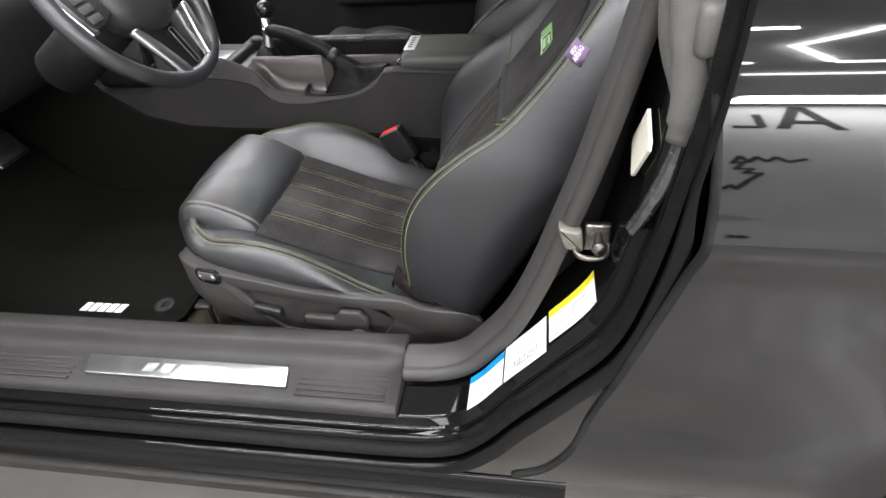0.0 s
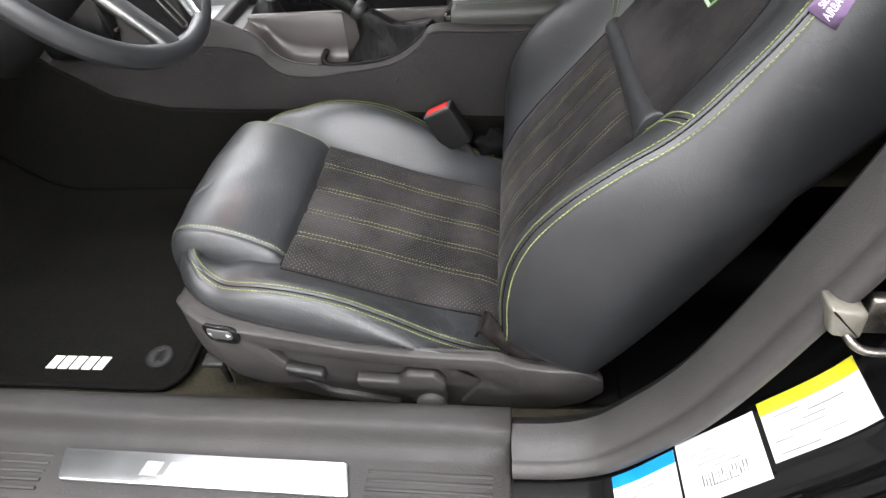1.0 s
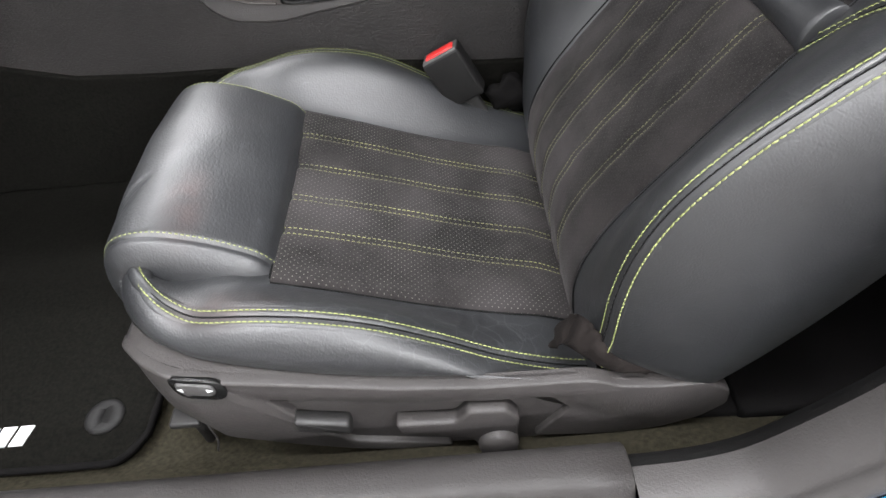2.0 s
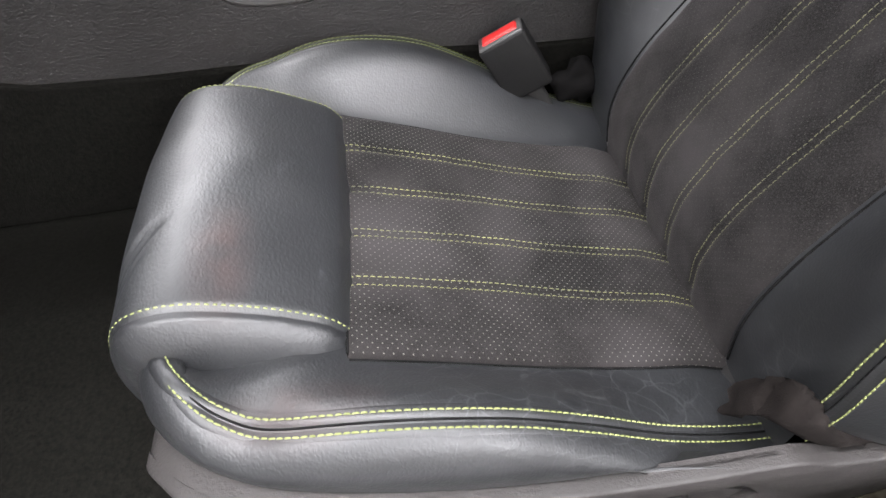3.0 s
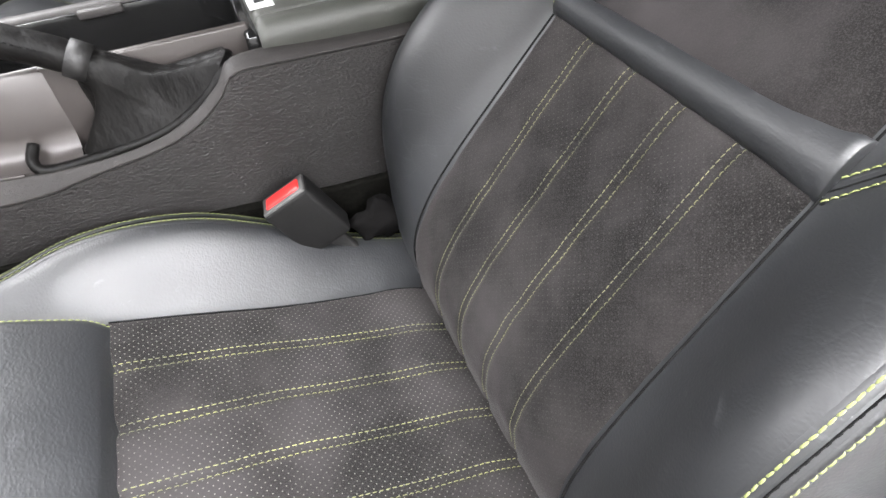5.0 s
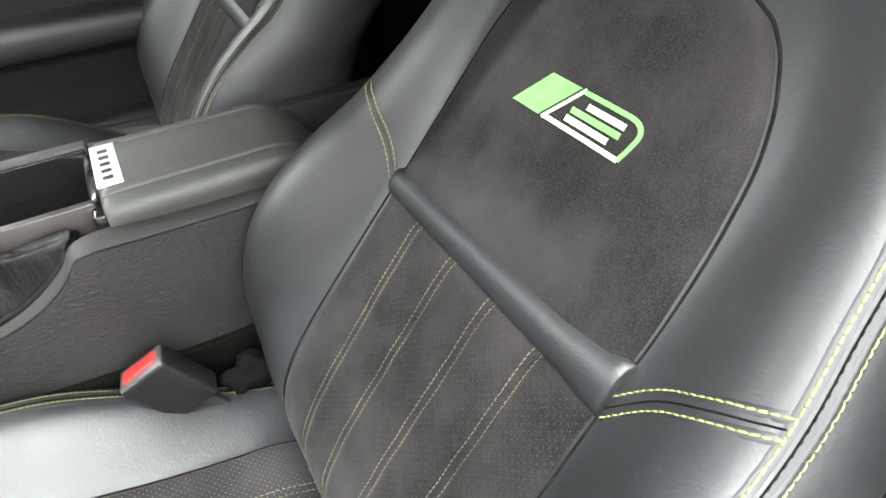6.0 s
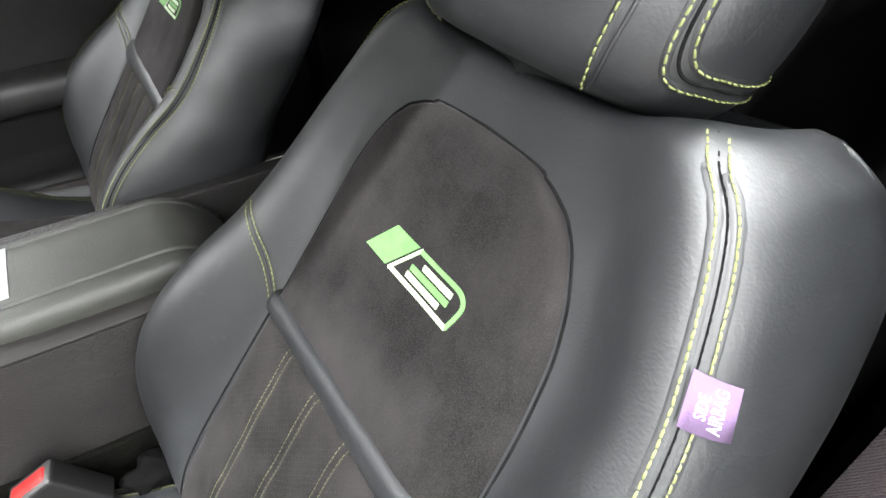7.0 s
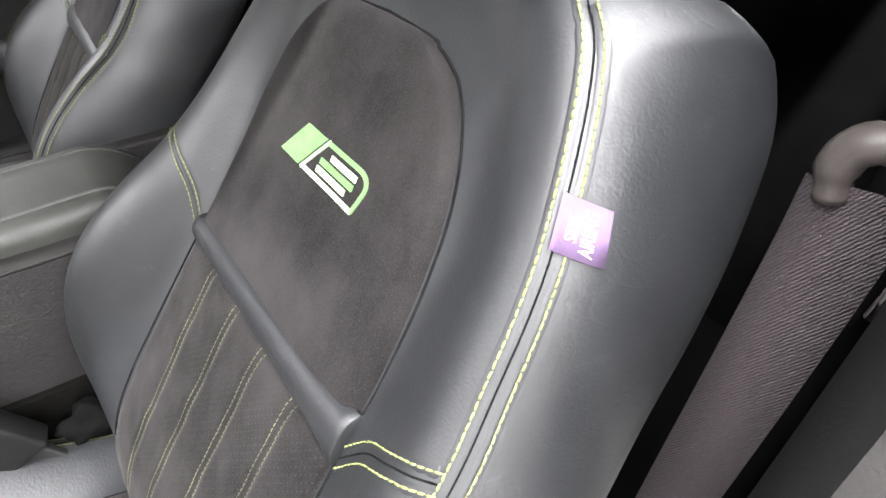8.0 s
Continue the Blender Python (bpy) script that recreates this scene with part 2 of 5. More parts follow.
def webbing(name, c1, c2):
    """Woven belt: slanting ribs across the width."""
    m, nt, b = node_material(name)
    tc = nt.nodes.new("ShaderNodeTexCoord")
    mp = nt.nodes.new("ShaderNodeMapping")
    mp.inputs["Rotation"].default_value = (radians(58), 0, 0)
    link(nt, tc.outputs["Object"], mp.inputs[0])
    w = nt.nodes.new("ShaderNodeTexWave")
    w.bands_direction = "Z"
    w.inputs["Scale"].default_value = 170
    w.inputs["Distortion"].default_value = 3.5
    w.inputs["Detail"].default_value = 2
    w.inputs["Detail Scale"].default_value = 4
    link(nt, mp.outputs[0], w.inputs["Vector"])
    col = mix_rgb(nt, w.outputs["Fac"], c1, c2)
    link(nt, mix_rgb(nt, ramp(nt, tex_noise(nt, 700, 2, 0.6), 0.4, 0.75), col, c2), b.inputs["Base Color"])
    b.inputs["Roughness"].default_value = 0.75
    bump(nt, b, w.outputs["Fac"], 0.8, 0.0015)
    return m


CONSOLE = grained_vinyl("console_vinyl", (0.011, 0.0098, 0.0095), (0.019, 0.017, 0.0165))
MOULDING = surface("console_moulding", (0.021, 0.0192, 0.0186), (0.031, 0.0283, 0.0273), 0.48, 5, 0.8, 420, rough2=0.6, spec=0.25)
BELT = webbing("belt_webbing", (0.028, 0.0212, 0.0236), (0.060, 0.0462, 0.0508))
BELT_PLASTIC = surface("belt_guide_plastic", (0.045, 0.038, 0.035), (0.070, 0.060, 0.055), 0.4, 10, 0.3, 700)
BOOT = surface("creased_boot_leather", (0.0030, 0.0028, 0.0027), (0.0075, 0.0070, 0.0066), 0.42, 20, 0.6, 500, rough2=0.55, spec=0.15)
boot_nodes = BOOT.node_tree
bump(boot_nodes, boot_nodes.nodes["Principled BSDF"], tex_noise(boot_nodes, 26.0, 4, 0.6, stretch=(1.0, 1.0, 0.4)), 0.6, 0.010)
SIGN = surface("black_wall_lettering", (0.006, 0.006, 0.006), (0.012, 0.012, 0.012), 0.6, 10)
FLAP_CLOTH = surface("brown_cloth", (0.006, 0.0049, 0.0045), (0.019, 0.0157, 0.0146), 0.95, 45, 1.0, 700, spec=0.1)
GREY_RUBBER = surface("grey_rubber", (0.085, 0.083, 0.078), (0.130, 0.127, 0.120), 0.45, 14, 0.5, 300, rough2=0.6)
SEAL = surface("flocked_seal", (0.0015, 0.0015, 0.0015), (0.0060, 0.0060, 0.0060), 0.45, 60, 1.0, 200, rough2=0.9, spec=0.18)
REFLECTOR = surface("pale_foam_sticker", (0.62, 0.60, 0.50), (0.72, 0.70, 0.60), 0.5, 60, 0.8, 300)
WALL = surface("white_wall_paint", (0.74, 0.74, 0.73), (0.82, 0.82, 0.81), 0.7, 1.5, 0.3, 120)
GREY_WALL = surface("grey_wall_paint", (0.36, 0.36, 0.36), (0.44, 0.44, 0.435), 0.7, 1.5, 0.3, 120)
CONCRETE = surface("polished_concrete", (0.14, 0.130, 0.120), (0.21, 0.196, 0.182), 0.28, 2.2, 0.3, 60, rough2=0.5)
LAMP_BODY = surface("white_lamp_body", (0.7, 0.7, 0.7), (0.8, 0.8, 0.8), 0.5, 10)
GLOW, nt_, b_ = node_material("led_diffuser")
b_.inputs["Base Color"].default_value = (0.9, 0.9, 0.9, 1)
b_.inputs["Emission Color"].default_value = (0.97, 0.99, 1.0, 1)
b_.inputs["Emission Strength"].default_value = 30.0


# ---- building helpers ----
def thing(name, base, label, category, group="", kind=""):
    ob = new(name)
    ob.empty_display_size = 0.05
    ob.location = base
    return tagged(ob, label, category, group, kind)


def origin(ob):
    p = Vector((0, 0, 0))
    while ob is not None:
        p = p + Vector(ob.location)
        ob = ob.parent
    return p


def part(name, mesh, material, parent=None, label="", smooth=True, kind=""):
    """Links a bmesh or a mesh, given in world places, as one object under a thing or a part."""
    if isinstance(mesh, bmesh.types.BMesh):
        me = bpy.data.meshes.new(name)
        bmesh.ops.recalc_face_normals(mesh, faces=mesh.faces)
        mesh.to_mesh(me)
        mesh.free()
        mesh = me
    if parent is not None:
        mesh.transform(Matrix.Translation(-origin(parent)))
    for p in mesh.polygons:
        p.use_smooth = smooth
    mesh.materials.clear()
    mesh.materials.append(material)
    ob = new(name, mesh)
    ob.parent = parent
    return tagged(ob, label, kind=kind)


def sharp(ob, degrees=35):
    """Flat where faces meet at a steep angle, smooth elsewhere."""
    ob.data.set_sharp_from_angle(angle=radians(degrees))
    return ob


def smooth_table(table):
    """A smooth curve through a few (x, y) pairs: Catmull-Rom, resampled."""
    xs = np.array([a for a, _ in table], float)
    ys = np.array([b for _, b in table], float)
    m = np.gradient(ys, xs)

    def f(x):
        x = min(max(x, xs[0]), xs[-1])
        i = min(max(int(np.searchsorted(xs, x)) - 1, 0), len(xs) - 2)
        h = xs[i + 1] - xs[i]
        t = (x - xs[i]) / h
        return float((2 * t**3 - 3 * t**2 + 1) * ys[i] + (t**3 - 2 * t**2 + t) * h * m[i] + (3 * t**2 - 2 * t**3) * ys[i + 1] + (t**3 - t**2) * h * m[i + 1])

    return f


def ease(t):
    t = min(max(t, 0.0), 1.0)
    return t * t * (3 - 2 * t)


def sheet(rows, uvs=None, flip=False, closed=False):
    """A mesh from rows of points, all of one length; uvs alike."""
    nv, nu = len(rows), len(rows[0])
    verts = [tuple(p) for r in rows for p in r]
    faces = []
    for i in range(nv - 1):
        for j in range(nu if closed else nu - 1):
            a, b, c, d = i * nu + j, i * nu + (j + 1) % nu, (i + 1) * nu + (j + 1) % nu, (i + 1) * nu + j
            faces.append((a, d, c, b) if flip else (a, b, c, d))
    me = bpy.data.meshes.new("sheet")
    me.from_pydata(verts, [], faces)
    if uvs:
        flat = [q for r in uvs for q in r]
        layer = me.uv_layers.new(name="UVMap")
        for loop in me.loops:
            layer.data[loop.index].uv = flat[loop.vertex_index]
    me.update()
    return me


def solid_box(x0, x1, y0, y1, z0, z1, bevel=0.0, seg=2, m=None):
    bm = bmesh.new()
    bmesh.ops.create_cube(bm, size=1)
    for v in bm.verts:
        v.co = Vector((x0 + (v.co.x + 0.5) * (x1 - x0), y0 + (v.co.y + 0.5) * (y1 - y0), z0 + (v.co.z + 0.5) * (z1 - z0)))
    if bevel:
        bmesh.ops.bevel(bm, geom=bm.edges[:], offset=bevel, segments=seg, profile=0.5, affect="EDGES")
    if m is not None:
        bm.transform(m)
    return bm


def prism(outline, to_world, depth, bevel=0.0, seg=2):
    """An outline of (a, b) pairs, as thick as depth; to_world maps (a, b, c) to a place."""
    bm = bmesh.new()
    lo = [bm.verts.new((a, b, 0)) for a, b in outline]
    f = bm.faces.new(lo)
    ext = bmesh.ops.extrude_face_region(bm, geom=[f])
    top = [v for v in ext["geom"] if isinstance(v, bmesh.types.BMVert)]
    bmesh.ops.translate(bm, vec=(0, 0, depth), verts=top)
    bmesh.ops.recalc_face_normals(bm, faces=bm.faces)
    if bevel:
        edges = [e for e in bm.edges if all(v in top for v in e.verts)]
        bmesh.ops.bevel(bm, geom=edges, offset=bevel, segments=seg, profile=0.5, affect="EDGES")
    for v in bm.verts:
        v.co = Vector(to_world(*v.co))
    return bm


def round_outline(points, r, n=5):
    """A closed outline with its corners rounded."""
    out, k = [], len(points)
    for i in range(k):
        p, a, b = Vector(points[i]), Vector(points[i - 1]), Vector(points[(i + 1) % k])
        ra = min(r, (a - p).length * 0.45, (b - p).length * 0.45)
        s, e = p + (a - p).normalized() * ra, p + (b - p).normalized() * ra
        for j in range(n + 1):
            t = j / n
            q = s * (1 - t) ** 2 + p * 2 * t * (1 - t) + e * t * t
            out.append((q.x, q.y))
    return out


def tube(path, radius, sides=10, cap=True, squash=None):
    """A round tube along a path; radius a number or one for each point; squash = (axis vector, factor)."""
    path = [Vector(p) for p in path]
    rows = []
    up = Vector((0, 0, 1))
    for i, p in enumerate(path):
        d = (path[min(i + 1, len(path) - 1)] - path[max(i - 1, 0)]).normalized()
        if abs(d.dot(up)) > 0.95:
            up = Vector((0, 1, 0))
        s = d.cross(up).normalized()
        u = s.cross(d).normalized()
        up = u
        r = radius[i] if isinstance(radius, (list, tuple)) else radius
        ring = []
        for j in range(sides):
            a = 2 * math.pi * j / sides
            o = s * math.cos(a) * r + u * math.sin(a) * r
            if squash:
                ax = Vector(squash[0]).normalized()
                o = o - ax * o.dot(ax) * (1 - squash[1])
            ring.append(p + o)
        rows.append(ring)
    if cap:
        rows = [[path[0]] * sides] + rows + [[path[-1]] * sides]
    return sheet(rows, closed=True)


def sweep(curve, profile, out):
    """A strip along a curve of (x, z); profile of (y, n): n lies along out(i), a unit (x, z)."""
    rows = []
    for i, (x, z) in enumerate(curve):
        nx, nz = out[i]
        rows.append([(x + nx * n, y, z + nz * n) for y, n in profile])
    return sheet(rows)


def spline(points, n=8):
    """Catmull-Rom through points of any dimension, n steps a span."""
    p = [np.array(q, float) for q in points]
    p = [2 * p[0] - p[1]] + p + [2 * p[-1] - p[-2]]
    out = []
    for i in range(1, len(p) - 2):
        for k in range(n):
            t = k / n
            out.append(0.5 * (2 * p[i] + (p[i + 1] - p[i - 1]) * t + (2 * p[i - 1] - 5 * p[i] + 4 * p[i + 1] - p[i + 2]) * t**2 + (3 * p[i] - p[i - 1] - 3 * p[i + 1] + p[i + 2]) * t**3))
    out.append(p[-2])
    return out


def stitches(path, normals, pitch=0.006, length=0.0042, width=0.0009, rise=0.0006):
    """Single threads laid along a path on a surface, joined."""
    verts, faces = [], []
    pts = [Vector(p) for p in path]
    acc, need = 0.0, pitch * 0.5
    for i in range(len(pts) - 1):
        seg = pts[i + 1] - pts[i]
        L = seg.length
        if L < 1e-7:
            continue
        d = seg / L
        while acc + L >= need:
            t = (need - acc) / L
            c = pts[i] + seg * t
            n = (Vector(normals[i]) * (1 - t) + Vector(normals[i + 1]) * t).normalized()
            s = d.cross(n).normalized()
            k = len(verts)
            dd = (d + s * random.uniform(-0.10, 0.10)).normalized()
            le = length * random.uniform(0.9, 1.08)
            for e, h, w in ((-0.5, -0.5, 0.5), (-0.28, 1.0, 1.0), (0.28, 1.0, 1.0), (0.5, -0.5, 0.5)):
                m = c + dd * (e * le)
                top = m + n * (rise * h)
                verts += [top - s * width * w * 0.9 - n * rise * 0.6, top + n * rise * 0.25, top + s * width * w * 0.9 - n * rise * 0.6]
            for r in range(3):
                a = k + r * 3
                faces += [(a, a + 1, a + 4, a + 3), (a + 1, a + 2, a + 5, a + 4)]
            need += pitch
        acc += L
    me = bpy.data.meshes.new("stitches")
    me.from_pydata([tuple(v) for v in verts], [], faces)
    return me


# ---- the workshop ----
def setting(name, bm, material, label, category):
    ob = part(name, bm, material, smooth=False)
    return tagged(ob, label, category, kind="structure")


setting("floor", solid_box(-7, 7, -4.0, 7.0, -0.1, 0.0), CONCRETE, "grey polished concrete workshop floor", "floor")
setting("wall_south", solid_box(-7, 7, -4.2, -4.0, 0, 3.4), WALL, "white painted workshop wall", "wall")
setting("wall_north", solid_box(-7, 7, 7.0, 7.2, 0, 3.4), GREY_WALL, "grey painted workshop wall", "wall")
setting("wall_west", solid_box(-7.2, -7, -4.0, 7.0, 0, 3.4), WALL, "white painted workshop wall", "wall")
setting("wall_east", solid_box(7, 7.2, -4.0, 7.0, 0, 3.4), GREY_WALL, "grey painted workshop wall", "wall")
setting("ceiling", solid_box(-7, 7, -4.0, 7.0, 3.4, 3.5), WALL, "plain white workshop ceiling", "ceiling")


def led_batten(x, y, along_x, length=2.4, energy=60.0):
    lamp = thing("ceiling_light", (x, y, 3.4), "long white LED batten on the workshop ceiling", "lamp", "ceiling lights")
    hx, hy = (length / 2, 0.05) if along_x else (0.05, length / 2)
    part("housing", solid_box(x - hx, x + hx, y - hy, y + hy, 3.34, 3.4, 0.01), LAMP_BODY, lamp, smooth=False)
    part("diffuser", solid_box(x - hx * 0.99, x + hx * 0.99, y - hy * 0.8, y + hy * 0.8, 3.315, 3.342, 0.008), GLOW, lamp, smooth=False)
    data = bpy.data.lights.new("led", "AREA")
    data.shape, data.size, data.size_y = "RECTANGLE", hx * 2, hy * 1.6
    data.energy, data.color = energy, (0.97, 0.985, 1.0)
    ob = new("led", data)
    ob.matrix_world = pose(x, y, 3.305)
    tagged(ob, category="light")


for x, length, near, far in ((-1.9, 1.55, 45.0, 84.0), (0.0, 2.2, 14.0, 104.0), (2.6, 2.2, 18.0, 40.0)):
    led_batten(x, -1.1, True, length, near)
    led_batten(x, 0.25, True, length, far)


def led_panel(x, y, sx, sy, energy):
    lamp = thing("ceiling_light", (x, y, 3.4), "unseen flat white LED panel on the workshop ceiling", "lamp", "ceiling lights")
    part("housing", solid_box(x - sx / 2, x + sx / 2, y - sy / 2, y + sy / 2, 3.34, 3.4, 0.01), LAMP_BODY, lamp, smooth=False)
    data = bpy.data.lights.new("led", "AREA")
    data.shape, data.size, data.size_y = "RECTANGLE", sx * 0.96, sy * 0.96
    data.energy, data.color = energy, (0.97, 0.985, 1.0)
    ob = new("led", data)
    ob.matrix_world = pose(x, y, 3.335)
    tagged(ob, category="light")



# an unseen row added to wash the wall, brightest towards the car's rear
for x, wash in ((-2.6, 60.0), (0.0, 140.0), (2.6, 470.0)):
    led_panel(x, -3.45, 2.2, 0.6, wash)
# two large panels ahead of the car's far side
for y in (2.9, 4.5):
    led_panel(-1.65, y, 1.7, 1.3, 150.0)
# and an unseen one well ahead of it, added to brighten the backrest
led_panel(-4.2, 3.0, 1.6, 2.6, 160.0)


# slim tubes that join the battens into loops over the car's rear
def led_tube(path):
    lamp = thing("ceiling_light", (path[0][0], path[0][1], 3.4), "slim bent white LED tube on the ceiling", "lamp", "ceiling lights")
    part("diffuser", tube([(x, y, 3.36) for x, y in path], 0.035, 8), GLOW, lamp)


led_tube([(1.5, -1.1), (1.18, -0.42), (1.5, 0.25)])
led_tube([(2.9, 0.25), (2.2, -0.35), (2.9, -0.9)])
led_tube([(1.2, -1.75), (2.4, -1.75), (3.6, -1.75)])

# black sign on the wall behind the camera
sign = thing("wall_sign", (1.9, -4.0, 1.6), "large black lettering and a jagged line on the white wall", "sign")


def on_wall(a, b, c):
    return (a, -4.0 + c, b)


for name, outline in (("letter_stroke", [(1.93, 2.38), (2.03, 2.38), (2.20, 3.10), (2.20, 3.28), (2.14, 3.28)]), ("letter_stroke", [(2.47, 2.38), (2.37, 2.38), (2.20, 3.10), (2.20, 3.28), (2.26, 3.28)]), ("letter_bar", [(2.08, 2.60), (2.32, 2.60), (2.285, 2.74), (2.115, 2.74)]),
                      ("letter_stroke", [(1.60, 2.38), (1.82, 2.38), (1.87, 2.46), (1.87, 2.95), (1.80, 2.95), (1.80, 2.50), (1.60, 2.50)])):
    part(name, prism(outline, on_wall, 0.01), SIGN, sign, smooth=False)
jag = [(1.44, 0.45), (1.50, 0.52), (1.53, 0.46), (1.60, 0.58), (1.72, 0.86), (1.60, 0.84), (1.66, 0.98), (1.54, 0.95), (1.60, 1.15), (1.52, 1.12), (1.58, 1.30), (1.64, 1.16), (1.70, 1.30), (1.77, 1.20), (1.84, 1.32), (1.92, 1.22), (2.04, 1.32)]
for (ax, az), (bx, bz) in zip(jag, jag[1:]):
    d = Vector((bx - ax, bz - az)).normalized()
    n = Vector((-d.y, d.x)) * 0.022
    e = d * 0.012
    part("jagged_stroke", prism([(ax - e.x + n.x, az - e.y + n.y), (ax - e.x - n.x, az - e.y - n.y), (bx + e.x - n.x, bz + e.y - n.y), (bx + e.x + n.x, bz + e.y + n.y)], on_wall, 0.01), SIGN, sign, smooth=False)

# ---- the car's body ----
CAR_Y = 1.475
body = thing("sports_coupe", (0.3, 0.6, 0.0), "black sports coupe body with its driver door open", "car")


def along_normals(curve):
    out = []
    for i in range(len(curve)):
        a, b = np.array(curve[max(i - 1, 0)]), np.array(curve[min(i + 1, len(curve) - 1)])
        d = (b - a) / np.linalg.norm(b - a)
        out.append((d[1], -d[0]))
    return out


# shut face of the door opening: along the sill, then up the pillar
K = spline([(-2.2, 0.372), (-1.2, 0.372), (-0.6, 0.372), (-0.25, 0.372), (-0.14, 0.383), (-0.088, 0.42), (-0.037, 0.488), (0.023, 0.563), (0.083, 0.648), (0.112, 0.76), (0.130, 0.895), (0.138, 1.0), (0.136, 1.10), (0.115, 1.22)], 8)
KN = along_normals(K)
jamb_profile = [(0.70, -0.01), (0.66, -0.004), (0.655, 0.0), (0.585, 0.0), (0.578, 0.003), (0.572, 0.014), (0.562, 0.018), (0.556, 0.014), (0.548, 0.016), (0.542, 0.028), (0.515, 0.032), (0.511, 0.026), (0.506, 0.024), (0.502, 0.028), (0.500, 0.045)]
jamb_rows = []
for (x, z), (nx, nz) in zip(K, KN):
    keep = 1 - 0.7 * ease((z - 0.78) / 0.12)
    jamb_rows.append([(x + nx * min(n, 0.018 + max(0.0, n - 0.018) * keep), y, z + nz * min(n, 0.018 + max(0.0, n - 0.018) * keep)) for y, n in jamb_profile])
part("door_jamb", sheet(jamb_rows), JAMB_PAINT, body, "glossy black painted door jamb")
seal_rows = [(0.543 + 0.013 * math.cos(a), 0.024 + 0.012 * math.sin(a)) for a in np.linspace(math.pi * 1.05, math.pi * 2.2, 9)]
part("door_seal", sweep(K, [(y - 0.013, n) for y, n in seal_rows], KN), SEAL, body, "fuzzy black rubber door seal")

# rocker below the sill, out to the skirt lip
rocker_curve = [(x, 0.34) for x in np.linspace(-2.2, 0.06, 12)]
part("rocker_panel", sweep(rocker_curve, [(0.506, 0.0), (0.500, 0.002), (0.498, 0.03), (0.497, 0.042), (0.490, 0.044), (0.488, 0.05), (0.492, 0.07), (0.505, 0.13), (0.53, 0.17), (0.62, 0.19)], [(0, -1)] * 12), JAMB_PAINT, body, "glossy black rocker panel")

# quarter panel, from the opening's edge back over the wheel arch
edge = spline([(-0.02, 0.350), (0.022, 0.378), (0.056, 0.432), (0.078, 0.485), (0.106, 0.577), (0.145, 0.714), (0.166, 0.80), (0.172, 0.845), (0.170, 0.90), (0.163, 0.95), (0.152, 1.02), (0.147, 1.06), (0.14, 1.10)], 6)
side_y = smooth_table([(0.28, 0.512), (0.34, 0.500), (0.42, 0.488), (0.5, 0.492), (0.6, 0.494), (0.7, 0.492), (0.78, 0.487), (0.835, 0.478), (0.845, 0.481), (0.88, 0.4884), (0.915, 0.4966), (0.944, 0.5059), (0.96, 0.5128), (0.981, 0.5239), (1.0, 0.5376), (1.02, 0.5586), (1.05, 0.608), (1.10, 0.72)])
AX, AZ, AR = 0.80, 0.34, 0.362


def panel_y(x, z):
    """How far out the quarter panel's skin stands: haunch, arch flare and the hollow behind the door."""
    d = math.hypot(x - AX, z - AZ)
    haunch = -0.05 * math.exp(-((x - 0.85) / 0.35) ** 2) * ease((0.9 - z) / 0.15 + 0.5)
    flare = -0.012 * math.exp(-((max(d, AR) - AR) / 0.03) ** 2)
    hollow = 0.014 * ease((0.62 - z) / 0.12) * ease((z - 0.455) / 0.05) * math.exp(-((x - 0.16) / 0.13) ** 2)
    return side_y(z) + haunch + flare + hollow


verts, faces, n_across = [], [], 60
for x0, z in edge:
    for j in range(n_across):
        x = x0 + (1.9 - x0) * (j / (n_across - 1)) ** 1.3
        d = math.hypot(x - AX, z - AZ)
        zz = float(z)
        if 0.05 < d < AR:
            x, zz = AX + (x - AX) * AR / d, AZ + (zz - AZ) * AR / d
        verts.append((x, panel_y(x, zz), zz, d < AR))
for i in range(len(edge) - 1):
    for j in range(n_across - 1):
        q = (i * n_across + j, i * n_across + j + 1, (i + 1) * n_across + j + 1, (i + 1) * n_across + j)
        if not all(verts[k][3] for k in q):
            faces.append(q)
me = bpy.data.meshes.new("quarter_panel")
me.from_pydata([v[:3] for v in verts], [], faces)
part("quarter_panel", me, PAINT, body, "glossy black rear quarter panel")
liner = []
for i in range(25):
    a = math.pi * i / 24
    liner.append([(AX + AR * math.cos(a), y, AZ + AR * math.sin(a)) for y in (0.47, 0.60, 0.85)])
part("wheel_arch_liner", sheet(liner), RUBBER, body, "black wheel arch liner")
part("opening_trim", tube([(x - 0.002, panel_y(float(x), float(z)) + 0.006, z) for x, z in edge], 0.0065, 8), RUBBER, body, "rubber edge of the door opening")

# rear wheel behind the quarter panel
wheel = thing("rear_wheel", (0.80, 0.55, 0.0), "black rear tyre under the quarter panel arch", "wheel")
tyre = []
for i in range(49):
    a = 2 * math.pi * i / 48
    tyre.append([(0.80 + r * math.cos(a), y, 0.34 + r * math.sin(a)) for y, r in ((0.74, 0.25), (0.74, 0.31), (0.72, 0.335), (0.69, 0.34), (0.54, 0.34), (0.51, 0.335), (0.495, 0.31), (0.50, 0.25))])
part("tyre", sheet(tyre), RUBBER, wheel)
rim = []
for i in range(33):
    a = 2 * math.pi * i / 32
    rim.append([(0.80 + r * math.cos(a), y, 0.34 + r * math.sin(a)) for y, r in ((0.50, 0.25), (0.53, 0.235), (0.56, 0.08), (0.54, 0.05), (0.54, 0.001))])
part("rim", sheet(rim), GLOSS_BLACK, wheel)

